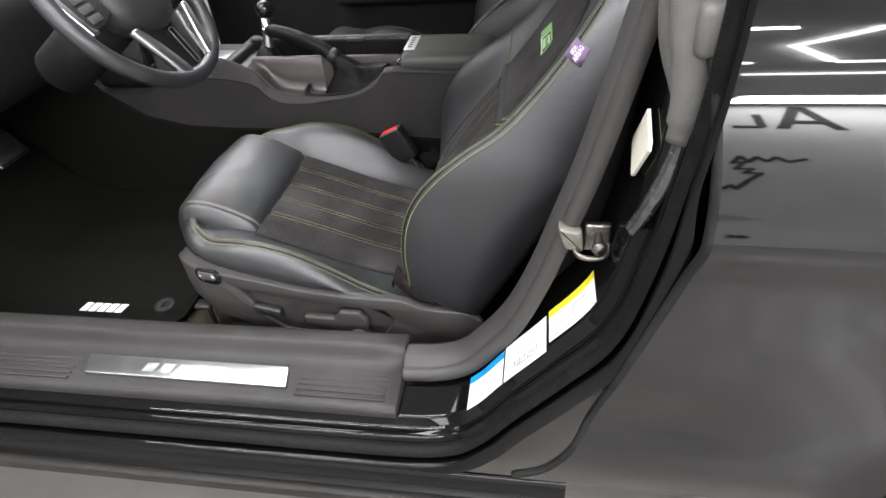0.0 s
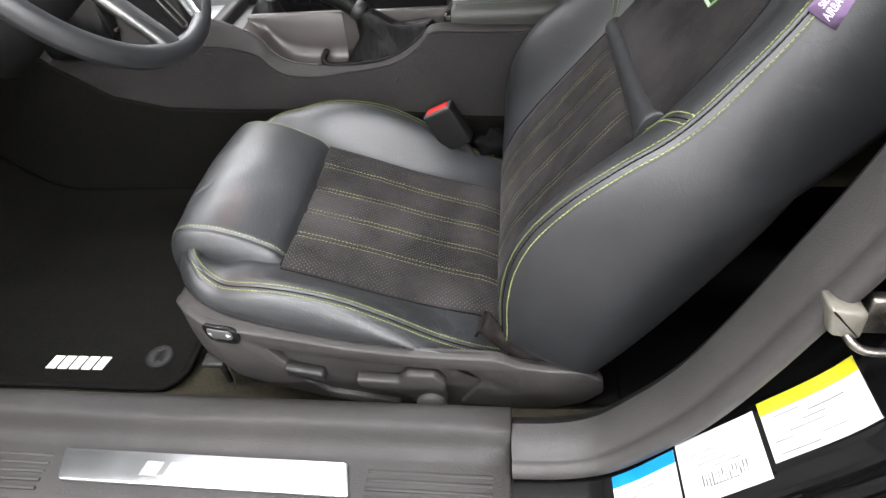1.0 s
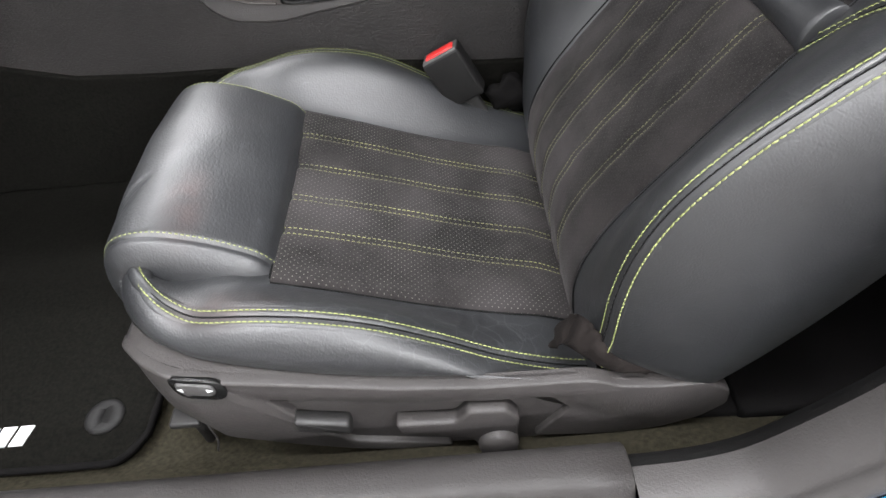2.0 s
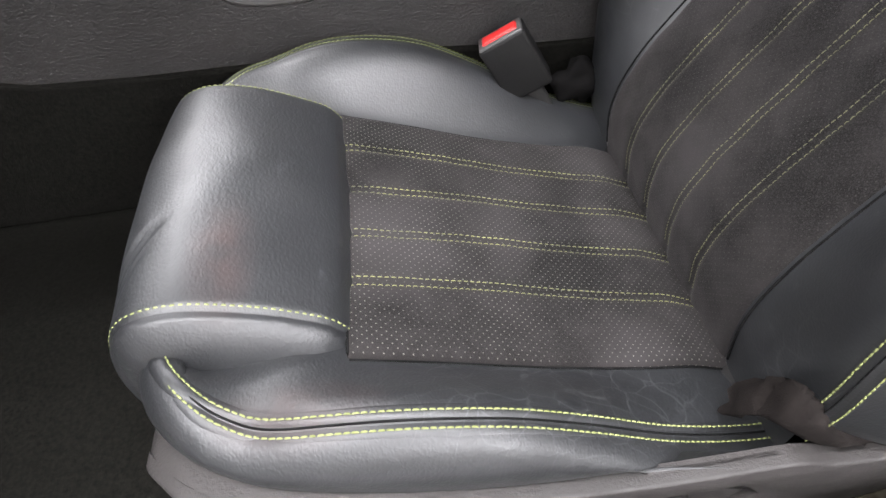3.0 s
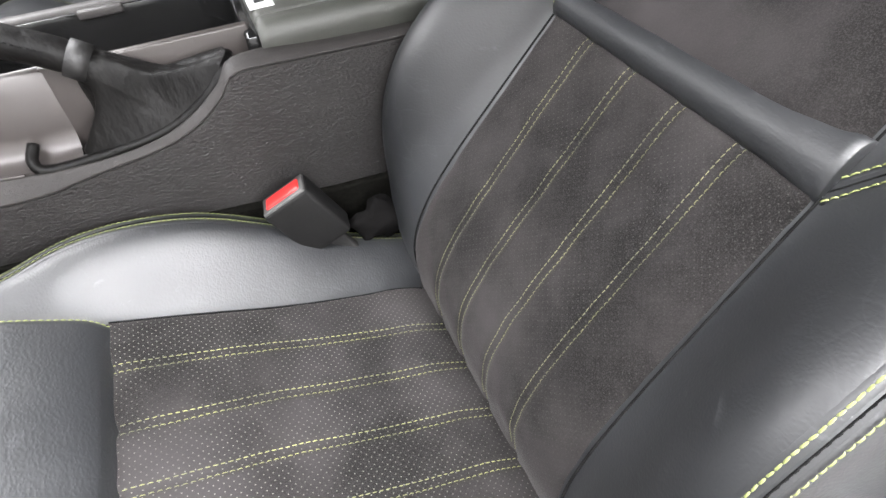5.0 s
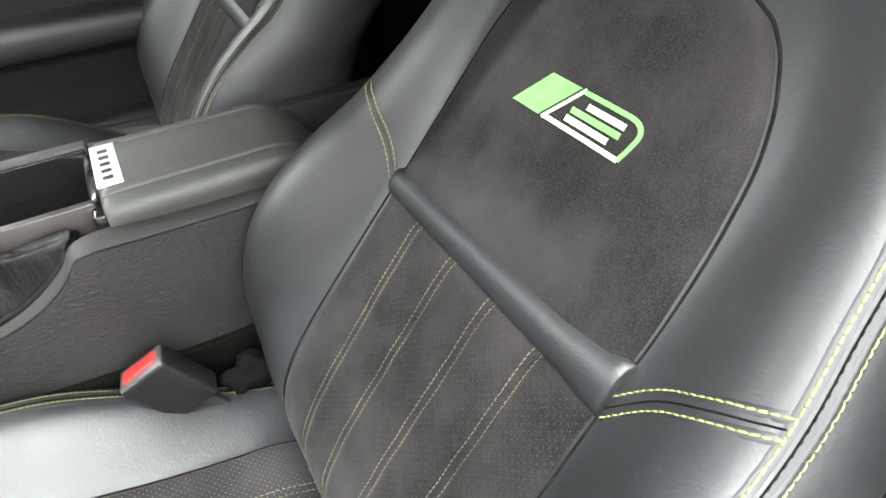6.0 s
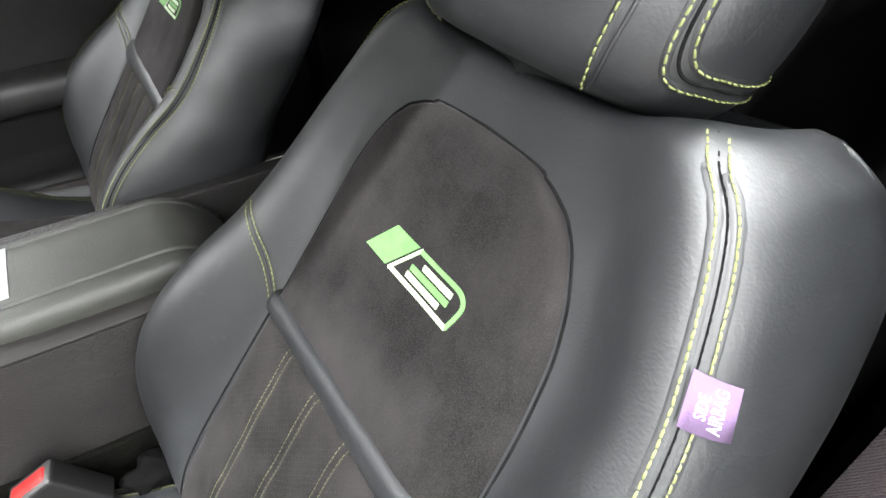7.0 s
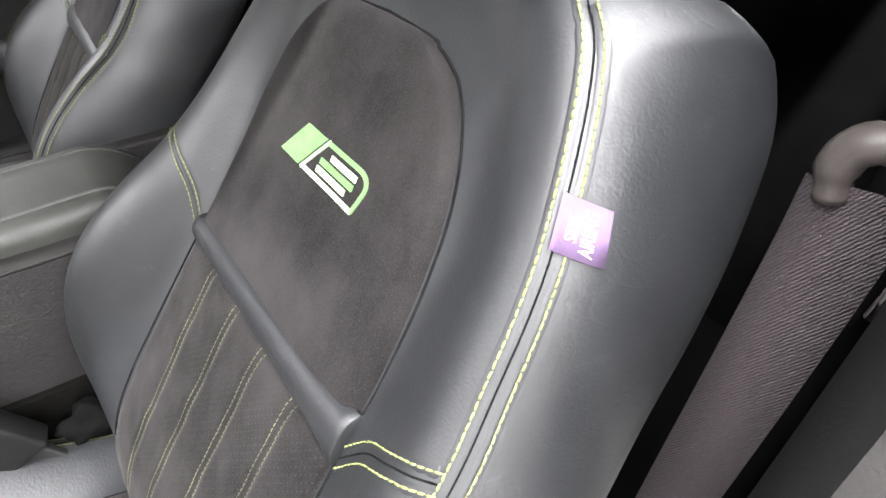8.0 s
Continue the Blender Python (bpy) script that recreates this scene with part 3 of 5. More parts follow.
# sill trim with its ribbed scuff plate
sill_trim = thing("sill_trim", (-0.9, 0.65, 0.37), "grey grained plastic sill trim with ribbed tread", "sill trim")
sill_profile = [(0.82, 0.27), (0.785, 0.30), (0.758, 0.345), (0.742, 0.388), (0.733, 0.410), (0.722, 0.420), (0.704, 0.424), (0.692, 0.423), (0.685, 0.417), (0.674, 0.402), (0.660, 0.396), (0.650, 0.395), (0.62, 0.394), (0.59, 0.391), (0.580, 0.387), (0.576, 0.380), (0.575, 0.372)]
sill_xs = list(np.linspace(-2.1, -0.9, 10)) + list(np.linspace(-0.85, -0.225, 14))
rows = []
for x in sill_xs:
    dent = 0.004 * math.exp(-((x + 0.72) / 0.08) ** 2)
    rows.append([(x, y, z - dent * math.exp(-((y - 0.70) / 0.02) ** 2)) for y, z in spline(sill_profile, 3)])
rows.append([(-0.223, y, z - 0.004) for y, z in spline(sill_profile, 3)])
rows.append([(-0.223, y, z - 0.03) for y, z in spline(sill_profile, 3)])
part("trim_moulding", sheet(rows), PLASTIC_SILL, sill_trim)


def in_sill(x0, x1, y0, y1, z, h, bevel):
    return solid_box(x0, x1, y0, y1, z, z + h, bevel)


for k in range(5):
    y = 0.592 + 0.0115 * k
    part("tread_rib", in_sill(-0.408, -0.245, y, y + 0.005, 0.390, 0.0055, 0.0012), PLASTIC_SILL, sill_trim)
    part("tread_rib", in_sill(-1.75, -0.855, y, y + 0.005, 0.390, 0.0055, 0.0012), PLASTIC_SILL, sill_trim)
scuff = thing("scuff_plate", (-0.63, 0.628, 0.395), "brushed aluminium scuff plate set in the sill trim", "scuff plate")
plate_out = round_outline([(-0.842, 0.650), (-0.826, 0.606), (-0.425, 0.604), (-0.436, 0.649)], 0.006)
part("plate", prism(plate_out, lambda a, b, c: (a, b, 0.3945 + c), 0.004, 0.001), ALU, scuff)
for k in range(5):
    x = -0.715 + 0.034 * k
    part("letter_bar", prism([(x, 0.617), (x + 0.024, 0.617), (x + 0.028, 0.637), (x + 0.004, 0.637)], lambda a, b, c: (a, b, 0.3984 + c), 0.0004), ALU, scuff, "pale shape printed on the plate", smooth=False)

# pillar trim: from the sill seam round and up
pillar_trim = thing("pillar_trim", (-0.05, 0.7, 0.4), "grey grained plastic trim curving up the door pillar", "pillar trim")
T = spline([(-0.221, 0.398), (-0.16, 0.404), (-0.11, 0.425), (-0.065, 0.475), (-0.025, 0.535), (0.010, 0.62), (0.040, 0.715), (0.066, 0.80), (0.088, 0.89), (0.106, 0.97), (0.118, 1.03), (0.126, 1.10), (0.130, 1.22)], 7)
TN = along_normals(T)
trim_profile = [(0.644, 0.012), (0.641, 0.006), (0.641, 0.0), (0.644, -0.006), (0.650, -0.0095), (0.6555, -0.0098), (0.658, -0.0088), (0.661, -0.0112), (0.672, -0.0172), (0.69, -0.019), (0.706, -0.016)]
part("trim_moulding", sweep(T, trim_profile, TN), PLASTIC_GREY, pillar_trim)
part("inner_lining", sweep(T, [(0.706, -0.016), (0.713, -0.012), (0.725, 0.0), (0.735, 0.03), (0.74, 0.08)], TN), PLASTIC_BLACK, pillar_trim, "dark inner face of the pillar trim")
# quarter trim behind the seat, and the belt tower
part("quarter_trim", solid_box(0.24, 1.2, 0.72, 0.80, 0.25, 1.25, 0.03, 3), BLACK_CLOTH, pillar_trim)

# labels on the shut face
def on_jamb(u, y, lift):
    """A place on the shut face: u runs along its curve from the sill up."""
    k = min(max(u, 0.0), len(K) - 1.001)
    i = int(k)
    f = k - i
    x = K[i][0] * (1 - f) + K[i + 1][0] * f
    z = K[i][1] * (1 - f) + K[i + 1][1] * f
    n = KN[i]
    return (x - n[0] * lift, y, z - n[1] * lift)


def jamb_patch(u0, u1, y0, y1, lift, thick=0.0004, n=6):
    rows = []
    for i in range(n + 1):
        u = u0 + (u1 - u0) * i / n
        rows.append([on_jamb(u, y0, 0), on_jamb(u, y0, lift + thick), on_jamb(u, y1, lift + thick), on_jamb(u, y1, 0)])
    return sheet(rows)


def u_at(z):
    """Where the shut face's curve passes the height z, above the sill."""
    for i in range(32, len(K) - 1):
        if K[i][1] <= z < K[i + 1][1]:
            return i + (z - K[i][1]) / (K[i + 1][1] - K[i][1])
    return len(K) - 2


for zs, head, text in (((0.408, 0.482), BLUE, "white sticker with a blue heading on the jamb"), ((0.485, 0.562), None, "white sticker with a printed code on the jamb"), ((0.567, 0.653), YELLOW, "white sticker with a yellow heading on the jamb")):
    sticker = thing("jamb_sticker", on_jamb((u_at(zs[0]) + u_at(zs[1])) / 2, 0.62, 0), text, "sticker", "jamb stickers")
    u0, u1 = u_at(zs[0]), u_at(zs[1])
    y0, y1 = (0.576, 0.641) if head is BLUE else (0.587, 0.649) if head is not None else (0.575, 0.645)
    part("paper", jamb_patch(u0, u1, y0, y1, 0.0008), WHITE, sticker, smooth=False)
    if head is not None:
        part("heading", jamb_patch(u0, u1, y1 - 0.014, y1 + 0.0005, 0.0012), head, sticker, "coloured heading", smooth=False)
    rnd = random.Random(int(zs[0] * 1000))
    for k in range(7):
        a = rnd.uniform(0.05, 0.5)
        b = a + rnd.uniform(0.15, 0.4)
        yy = y1 - 0.020 - 0.0062 * k
        if head is None and k in (4, 5):
            for q in range(16):
                a2 = 0.18 + 0.04 * q
                part("code_bar", jamb_patch(u0 + (u1 - u0) * a2, u0 + (u1 - u0) * (a2 + rnd.choice((0.012, 0.022))), yy - 0.005, yy + 0.002, 0.0013, n=1), INK, sticker, smooth=False)
            continue
        part("text_bar", jamb_patch(u0 + (u1 - u0) * a, u0 + (u1 - u0) * min(b, 0.93), yy, yy + 0.0011, 0.0013, n=3), INK, sticker, smooth=False)

foam = thing("jamb_pad", on_jamb(u_at(0.87), 0.62, 0), "pale cream foam pad stuck to the black jamb", "pad")
def pad_at(a, b, c):
    x = float(np.interp(b, [0.76, 0.895, 1.0], [0.112, 0.130, 0.138]))
    return (x - 0.006 - c, a, b)


part("pad", prism([(0.636, 0.905), (0.590, 0.888), (0.584, 0.880), (0.618, 0.828), (0.624, 0.826), (0.664, 0.848), (0.666, 0.856)], pad_at, 0.004, 0.001), REFLECTOR, foam, smooth=False)

striker = thing("door_striker", (0.08, 0.64, 0.715), "dull steel door striker bolted to the jamb", "striker")
part("plate", prism(round_outline([(0.030, 0.738), (0.062, 0.732), (0.066, 0.700), (0.040, 0.704)], 0.005, 3), lambda a, b, c: (a, 0.652 - c, b), 0.022, 0.004), STRIKER, striker, "yellowed plastic cover")
part("flange", solid_box(0.066, 0.100, 0.640, 0.652, 0.696, 0.738, 0.003), STEEL, striker)
part("post", tube([(0.083, 0.645, 0.722), (0.083, 0.618, 0.722), (0.083, 0.612, 0.722)], [0.006, 0.006, 0.009], 14), STEEL, striker)
part("post_head", tube([(0.083, 0.613, 0.722), (0.083, 0.608, 0.722)], [0.010, 0.009], 14), STEEL, striker)
part("loop", tube(spline([(0.052, 0.640, 0.706), (0.058, 0.622, 0.702), (0.075, 0.618, 0.700), (0.094, 0.622, 0.702), (0.100, 0.645, 0.706)], 5), 0.0038, 10), STEEL, striker)

# grey weatherstrip up the rear edge of the opening, with its bright end clip
strip = thing("weatherstrip", (0.15, 0.56, 0.9), "grey rubber weatherstrip ending in a bright clip", "weatherstrip")
part("rubber", tube(spline([(0.148, 0.560, 0.905), (0.150, 0.558, 0.95), (0.143, 0.562, 1.0), (0.134, 0.570, 1.06), (0.122, 0.580, 1.15)], 6), [0.020] * 3 + [0.024] * 22, 14, squash=((0, 1, 0), 0.6)), GREY_RUBBER, strip)
part("fold", tube(spline([(0.118, 0.60, 1.06), (0.125, 0.595, 1.0), (0.138, 0.585, 0.96), (0.150, 0.575, 0.93)], 6), 0.012, 10), GREY_RUBBER, strip, "folded rubber corner")
part("cover", solid_box(0.135, 0.165, 0.535, 0.585, 0.995, 1.045, 0.010, 3), GREY_RUBBER, strip, "grey end cover")
clip_path = spline([(0.152, 0.560, 0.908), (0.147, 0.560, 0.880), (0.137, 0.562, 0.845), (0.124, 0.566, 0.808), (0.112, 0.570, 0.780)], 5)
clip_rows = []
for i, (x, y, z) in enumerate(clip_path):
    wide = 0.013 - 0.007 * i / (len(clip_path) - 1)
    clip_rows.append([(x - wide, y + 0.006, z + 0.3 * wide), (x - 0.5 * wide, y - 0.004, z + 0.15 * wide), (x + 0.3 * wide, y - 0.006, z - 0.1 * wide), (x + wide, y + 0.002, z - 0.3 * wide), (x + wide, y + 0.010, z - 0.3 * wide), (x - wide, y + 0.012, z + 0.3 * wide)])
part("clip", sheet(clip_rows, closed=True), FOIL, strip, "bright crumpled metal clip")

# cabin floor, tunnel, firewall and roof close the car
cabin = thing("cabin_shell", (0.0, 1.5, 0.2), "dark carpeted cabin shell of the car", "cabin")
floor_rows = []
for x in np.linspace(-1.9, 1.3, 60):
    row = []
    for y in np.linspace(0.69, 2.15, 62):
        z = 0.310 + 0.5 * ease((-1.25 - x) / 0.55)
        z += 0.006 * noise.noise(Vector((x * 8, y * 8, 0)))
        z += 0.03 * ease((0.80 - y) / 0.03)
        row.append((x, y, z))
    floor_rows.append(row)
part("floor_carpet", sheet(floor_rows), CARPET, cabin, "dark brown-black loop carpet")
skirt = [(0.1, 0.30), (-1.6, 0.30), (-1.6, 0.75), (-1.19, 0.66), (-1.06, 0.567), (-0.946, 0.537), (-0.82, 0.529), (-0.70, 0.526), (-0.5, 0.52), (-0.3, 0.50), (0.1, 0.48)]
part("tunnel_carpet", prism(skirt, lambda a, b, c: (a, 1.349 - c, b), 0.012, 0.004), MATPILE, cabin, "dark carpet up the side of the tunnel", smooth=False)
part("roof_rail", solid_box(0.0, 1.3, 0.84, 0.99, 1.262, 1.30, 0.015), BLACK_CLOTH, cabin, "dark lining of the roof rail")
# three added black sheets over the carpet stand in for deep floor shade
part("seat_shade", solid_box(-0.33, 0.35, 0.795, 1.29, 0.300, 0.327, 0.006), BLACK_CLOTH, cabin, "black sheet standing in for shade under the seat")
part("tunnel_shade", solid_box(-0.62, -0.05, 1.29, 1.348, 0.312, 0.36, 0.006), BLACK_CLOTH, cabin, "black sheet standing in for shade beside the tunnel")
part("rear_floor_shade", solid_box(-0.06, 0.7, 0.79, 1.32, 0.312, 0.334, 0.006), BLACK_CLOTH, cabin, "black sheet standing in for shade behind the seat")
part("firewall", solid_box(-2.0, -1.75, 0.75, 2.2, 0.2, 1.2, 0.02), PLASTIC_BLACK, cabin)
part("roof", solid_box(-0.63, 1.3, 1.00, 2.2, 1.27, 1.31, 0.02), BLACK_CLOTH, cabin, "dark headlining")
part("rear_bulkhead", solid_box(0.62, 0.75, 0.75, 2.2, 0.25, 1.28, 0.04), BLACK_CLOTH, cabin)
part("rear_side", solid_box(0.20, 1.2, 2.315, 2.40, 0.25, 1.28, 0.02), BLACK_CLOTH, cabin)
part("side_glass_shade", solid_box(0.05, 1.2, 2.19, 2.40, 1.262, 1.30, 0.01), BLACK_CLOTH, cabin, "dark roof edge lining")
part("rear_shelf", solid_box(0.34, 0.66, 2.10, 2.32, 0.25, 1.27, 0.02), BLACK_CLOTH, cabin, "dark lining behind the door")
part("dash", solid_box(-1.75, -1.15, 0.72, 2.24, 0.70, 0.95, 0.08, 4), PLASTIC_BLACK, cabin)

# centre stack with its dials, and the instrument side of the dash
stack = thing("centre_stack", (-1.0, CAR_Y, 0.66), "black centre stack with chrome ringed dials", "dashboard")
part("fascia", solid_box(-1.16, -0.985, 1.33, 1.62, 0.64, 0.93, 0.03, 3), GLOSS_BLACK, stack)
for k, (y, z) in enumerate(((1.37, 0.86), (1.475, 0.86), (1.58, 0.86), (1.40, 0.76), (1.55, 0.76))):
    part("dial", tube([(-0.99, y, z), (-0.965, y, z), (-0.962, y, z)], [0.022, 0.020, 0.016], 20), CHROME if k < 3 else PLASTIC_DARK, stack)
for z in (0.70, 0.81, 0.905):
    part("trim_line", solid_box(-0.990, -0.983, 1.345, 1.605, z, z + 0.006, 0.001), SATIN, stack)

# passenger door, closed
pdoor = thing("passenger_door", (-0.4, 2.25, 0.3), "dark closed passenger door panel with armrest", "door")
part("panel", solid_box(-1.3, 0.35, 2.22, 2.30, 0.30, 0.98, 0.03, 3), PLASTIC_BLACK, pdoor)
part("armrest", solid_box(-0.75, 0.15, 2.13, 2.24, 0.62, 0.69, 0.025, 3), PLASTIC_DARK, pdoor)
part("map_pocket", solid_box(-0.9, 0.10, 2.17, 2.24, 0.36, 0.46, 0.02, 3), PLASTIC_BLACK, pdoor)
part("top_roll", solid_box(-1.3, 0.35, 2.17, 2.28, 0.90, 1.0, 0.035, 4), PLASTIC_BLACK, pdoor)


# ---- the seats ----
LEAN_BACK = radians(29.7)
SB, CB = math.sin(LEAN_BACK), math.cos(LEAN_BACK)
back_centre = smooth_table([(-0.08, -0.03), (-0.05, -0.008), (-0.02, 0.014), (0.01, 0.034), (0.04, 0.045), (0.08, 0.0495), (0.138, 0.046), (0.199, 0.038), (0.257, 0.030), (0.316, 0.0215), (0.38, 0.011), (0.467, 0.001), (0.55, -0.003), (0.6, -0.004), (0.68, -0.008)])
back_crest = smooth_table([(-0.08, -0.02), (-0.02, 0.015), (0.0, 0.030), (0.05, 0.058), (0.1, 0.086), (0.155, 0.106), (0.21, 0.111), (0.265, 0.101), (0.327, 0.076), (0.38, 0.049), (0.412, 0.038), (0.455, 0.027), (0.5, 0.018), (0.556, 0.010), (0.6, 0.004), (0.65, -0.003), (0.7, -0.008)])
back_seam = smooth_table([(-0.08, 0.245), (0.0, 0.258), (0.05, 0.265), (0.2, 0.266), (0.27, 0.263), (0.33, 0.2575), (0.408, 0.2460), (0.45, 0.2360), (0.492, 0.2270), (0.522, 0.2190), (0.545, 0.2110), (0.566, 0.2015), (0.588, 0.1885), (0.6035, 0.1765), (0.6205, 0.1600), (0.636, 0.1430), (0.65, 0.124), (0.68, 0.10)])
back_outer = smooth_table([(-0.08, 0.272), (0.0, 0.280), (0.1, 0.288), (0.25, 0.288), (0.35, 0.280), (0.43, 0.264), (0.5, 0.254), (0.56, 0.242), (0.595, 0.229), (0.618, 0.214), (0.636, 0.197), (0.648, 0.181), (0.656, 0.166), (0.661, 0.152)])
pad_edge_up = smooth_table([(0.33, 0.152), (0.40, 0.149), (0.46, 0.143), (0.507, 0.134), (0.540, 0.120), (0.562, 0.104), (0.575, 0.088), (0.583, 0.068), (0.588, 0.045), (0.590, 0.0)])
seat_insert = smooth_table([(-0.74, 0.52), (-0.66, 0.532), (-0.61, 0.530), (-0.57, 0.515), (-0.50, 0.489), (-0.41, 0.454), (-0.31, 0.425), (-0.275, 0.417), (-0.25, 0.406), (-0.22, 0.39), (-0.14, 0.36)])
seat_crest = smooth_table([(-0.72, 0.540), (-0.69, 0.556), (-0.635, 0.566), (-0.578, 0.573), (-0.519, 0.568), (-0.46, 0.551), (-0.398, 0.517), (-0.329, 0.471), (-0.26, 0.438), (-0.14, 0.41)])
RIM = spline([(-0.14, 0.232), (-0.25, 0.240), (-0.32, 0.244), (-0.4, 0.247), (-0.5, 0.247), (-0.6, 0.240), (-0.65, 0.224), (-0.68, 0.200), (-0.698, 0.172), (-0.706, 0.14), (-0.711, 0.08), (-0.713, 0.0)], 7)


border_foot = smooth_table([(-0.72, 0.455), (-0.70, 0.49), (-0.67, 0.508), (-0.62, 0.503), (-0.537, 0.483), (-0.422, 0.459), (-0.348, 0.449), (-0.25, 0.436), (-0.14, 0.40)])


def rim_at(x):
    xs = [p[0] for p in RIM][::-1]
    return float(np.interp(x, xs, [p[1] for p in RIM][::-1]))


ROUND = radians(10)


def shoulder(s, o):
    """How far the shoulders rise above the middle of the backrest's top."""
    a = abs(o)
    rise = 0.026 * ease((s - 0.54) / 0.10) * ease((a - 0.085) / 0.06) if s < 0.665 else 0.0
    return rise * (1 - 0.38 * ease((s - 0.595) / 0.03) * (1 - 0.5 * ease((a - 0.165) / 0.05)))


def back_w(s, o):
    """How far the backrest's skin stands out at s up and o sideways, over the bolster and round its side."""
    a, seam = abs(o), back_seam(s)
    inner = min(0.150, seam - 0.075)
    c = back_centre(s)
    if a <= inner:
        return c
    t = min((a - inner) / (seam - inner), 1.0)
    w = c + (back_crest(s) + 0.005 - c) * (0.72 * ease(t / 0.97) + 0.28 * math.sin(t * math.pi / 2)) - 0.012 * max(0.0, (t - 0.40) / 0.60) ** 2
    if a > seam:
        lean = math.sin(ROUND) + (1 - math.sin(ROUND)) * min((a - seam) / (back_outer(s) - seam), 1.0)
        w -= 0.118 * (1 - math.sqrt(max(0.0, 1 - lean * lean)) / math.cos(ROUND))
    return w


def seat_z(x, o):
    a, seam = abs(o), rim_at(x)
    z, top = seat_insert(x) - 0.004, seat_crest(x) - (0.016 * ease((x + 0.70) / 0.08) if o > 0 else 0.0)
    inner = min(0.168 if o > 0 else 0.150, seam - 0.04)
    if a <= inner:
        return z
    t = (a - inner) / max(seam - inner, 1e-4)
    e = ease((x + 0.71) / 0.08)
    return z + (top - 0.010 * e - z) * (0.6 * ease(t / 0.96) + 0.4 * math.sin(min(t, 1.0) * math.pi / 2)) - (0.002 + 0.002 * e) * max(0.0, (t - 0.75) / 0.25) ** 2


def make_seat(yc, m, label, dx=0.0, driver=True):
    seat = thing("bucket_seat", (-0.35 + dx, yc, 0.29), label, "car seat", "front seats")
    flip = m < 0

    def at(x, o, z):
        return Vector((x + dx, yc - m * o, z))

    def back(s, o, w):
        s += shoulder(s, o)
        return at(-0.215 + s * SB - w * CB, o, 0.43 + s * CB + w * SB)

    def normal(f, u, v, towards):
        e = 0.0015
        n = (f(u + e, v) - f(u - e, v)).cross(f(u, v + e) - f(u, v - e)).normalized()
        return n if n.dot(towards) > 0 else -n

    UP, FRONT = Vector((-0.3, 0, 1)), Vector((-CB, 0, SB))

    def sew(name, parent, f, uv, towards, lift=0.0004, material=None, **kw):
        pts = [f(u, v) for u, v in uv]
        ns = [normal(f, u, v, towards) for u, v in uv]
        pts = [p + n * lift for p, n in zip(pts, ns)]
        return part(name, stitches(pts, ns, **kw), material or THREAD, parent, "lime green stitching", kind="stuff")

    # cushion: leather top, wrapped border, suede insert and thigh roll
    cushion = part("cushion", sheet([[at(x, p * rim_at(x), seat_z(x, p * rim_at(x))) for p in np.linspace(-1, 1, 61)] for x in np.linspace(-0.705, -0.14, 60)], flip=flip), LEATHER_GRAINED, seat, "smooth black leather cushion bolsters")
    loop = [(x, o) for x, o in RIM] + [(x, -o) for x, o in RIM[::-1][1:] if x < -0.325]
    rows = []
    for i, (x, o) in enumerate(loop):
        a, b = loop[max(i - 1, 0)], loop[min(i + 1, len(loop) - 1)]
        d = Vector((b[0] - a[0], b[1] - a[1])).normalized()
        n = Vector((d.y, -d.x))
        if n.dot(Vector((x + 0.35, o))) < 0:
            n = -n
        z0 = seat_z(max(x, -0.704), math.copysign(min(abs(o), rim_at(max(x, -0.704))), o))
        row = [at(x, o, z0)]
        reach, zb = 0.026 + (0.017 * ease((x + 0.38) / 0.14) if o > 0 else -0.020 * ease((x + 0.42) / 0.10)), border_foot(x)
        half = max((z0 - zb) * 0.62, 0.012)
        for th in np.linspace(0.1, 1.0, 9):
            a2 = th * math.pi / 2
            row.append(at(x + n.x * reach * math.sin(a2), o + n.y * reach * math.sin(a2), z0 - half * (1 - math.cos(a2))))
        row.append(at(x + n.x * (reach - 0.001), o + n.y * (reach - 0.001), zb + 0.006))
        row.append(at(x + n.x * (reach - 0.006), o + n.y * (reach - 0.006), zb - 0.002))
        row.append(at(x + n.x * (reach - 0.020), o + n.y * (reach - 0.020), zb - 0.008))
        row.append(at(x + n.x * (reach - 0.026), o + n.y * (reach - 0.026), 0.36))
        rows.append(row)
    part("border", sheet(rows, flip=not flip), LEATHER_GRAINED, cushion, "black leather cushion border")

    def rows_at(x):
        return [float(np.interp(x, (-0.57, -0.43, -0.20), c)) for c in ((-0.090, -0.094, -0.078), (-0.021, -0.032, -0.020), (0.040, 0.030, 0.043), (0.0975, 0.091, 0.103))]

    def insert_z(x, o):
        z = seat_insert(x) + 0.006
        for c in rows_at(x):
            z -= 0.0035 * math.exp(-((o - c) / 0.0055) ** 2)
        z += 0.0012 * noise.noise(Vector((x * 40, o * 40, 3)))
        e = min(0.173 - o, o + 0.154, x + 0.572)
        return z - 0.010 * math.exp(-max(e, 0) / 0.004)

    outs = list(np.linspace(-0.154, -0.142, 6)) + list(np.linspace(-0.138, 0.157, 118)) + list(np.linspace(0.161, 0.173, 6))
    us = list(np.linspace(-0.152, -0.140, 6)) + list(np.linspace(-0.136, 0.136, 110)) + list(np.linspace(0.140, 0.152, 6))
    xs = list(np.linspace(-0.572, -0.56, 6)) + list(np.linspace(-0.555, -0.15, 60))
    pad = part("seat_insert", sheet([[at(x, o, insert_z(x, o)) for o in outs] for x in xs], [[(o, x) for o in outs] for x in xs], flip=flip), PERFORATED, seat, "perforated dark suede seat insert")
    for k in range(4):
        for e in (-0.0048, 0.0048):
            line = [(x, rows_at(x)[k] + e) for x in np.linspace(-0.568, -0.17, 60)]
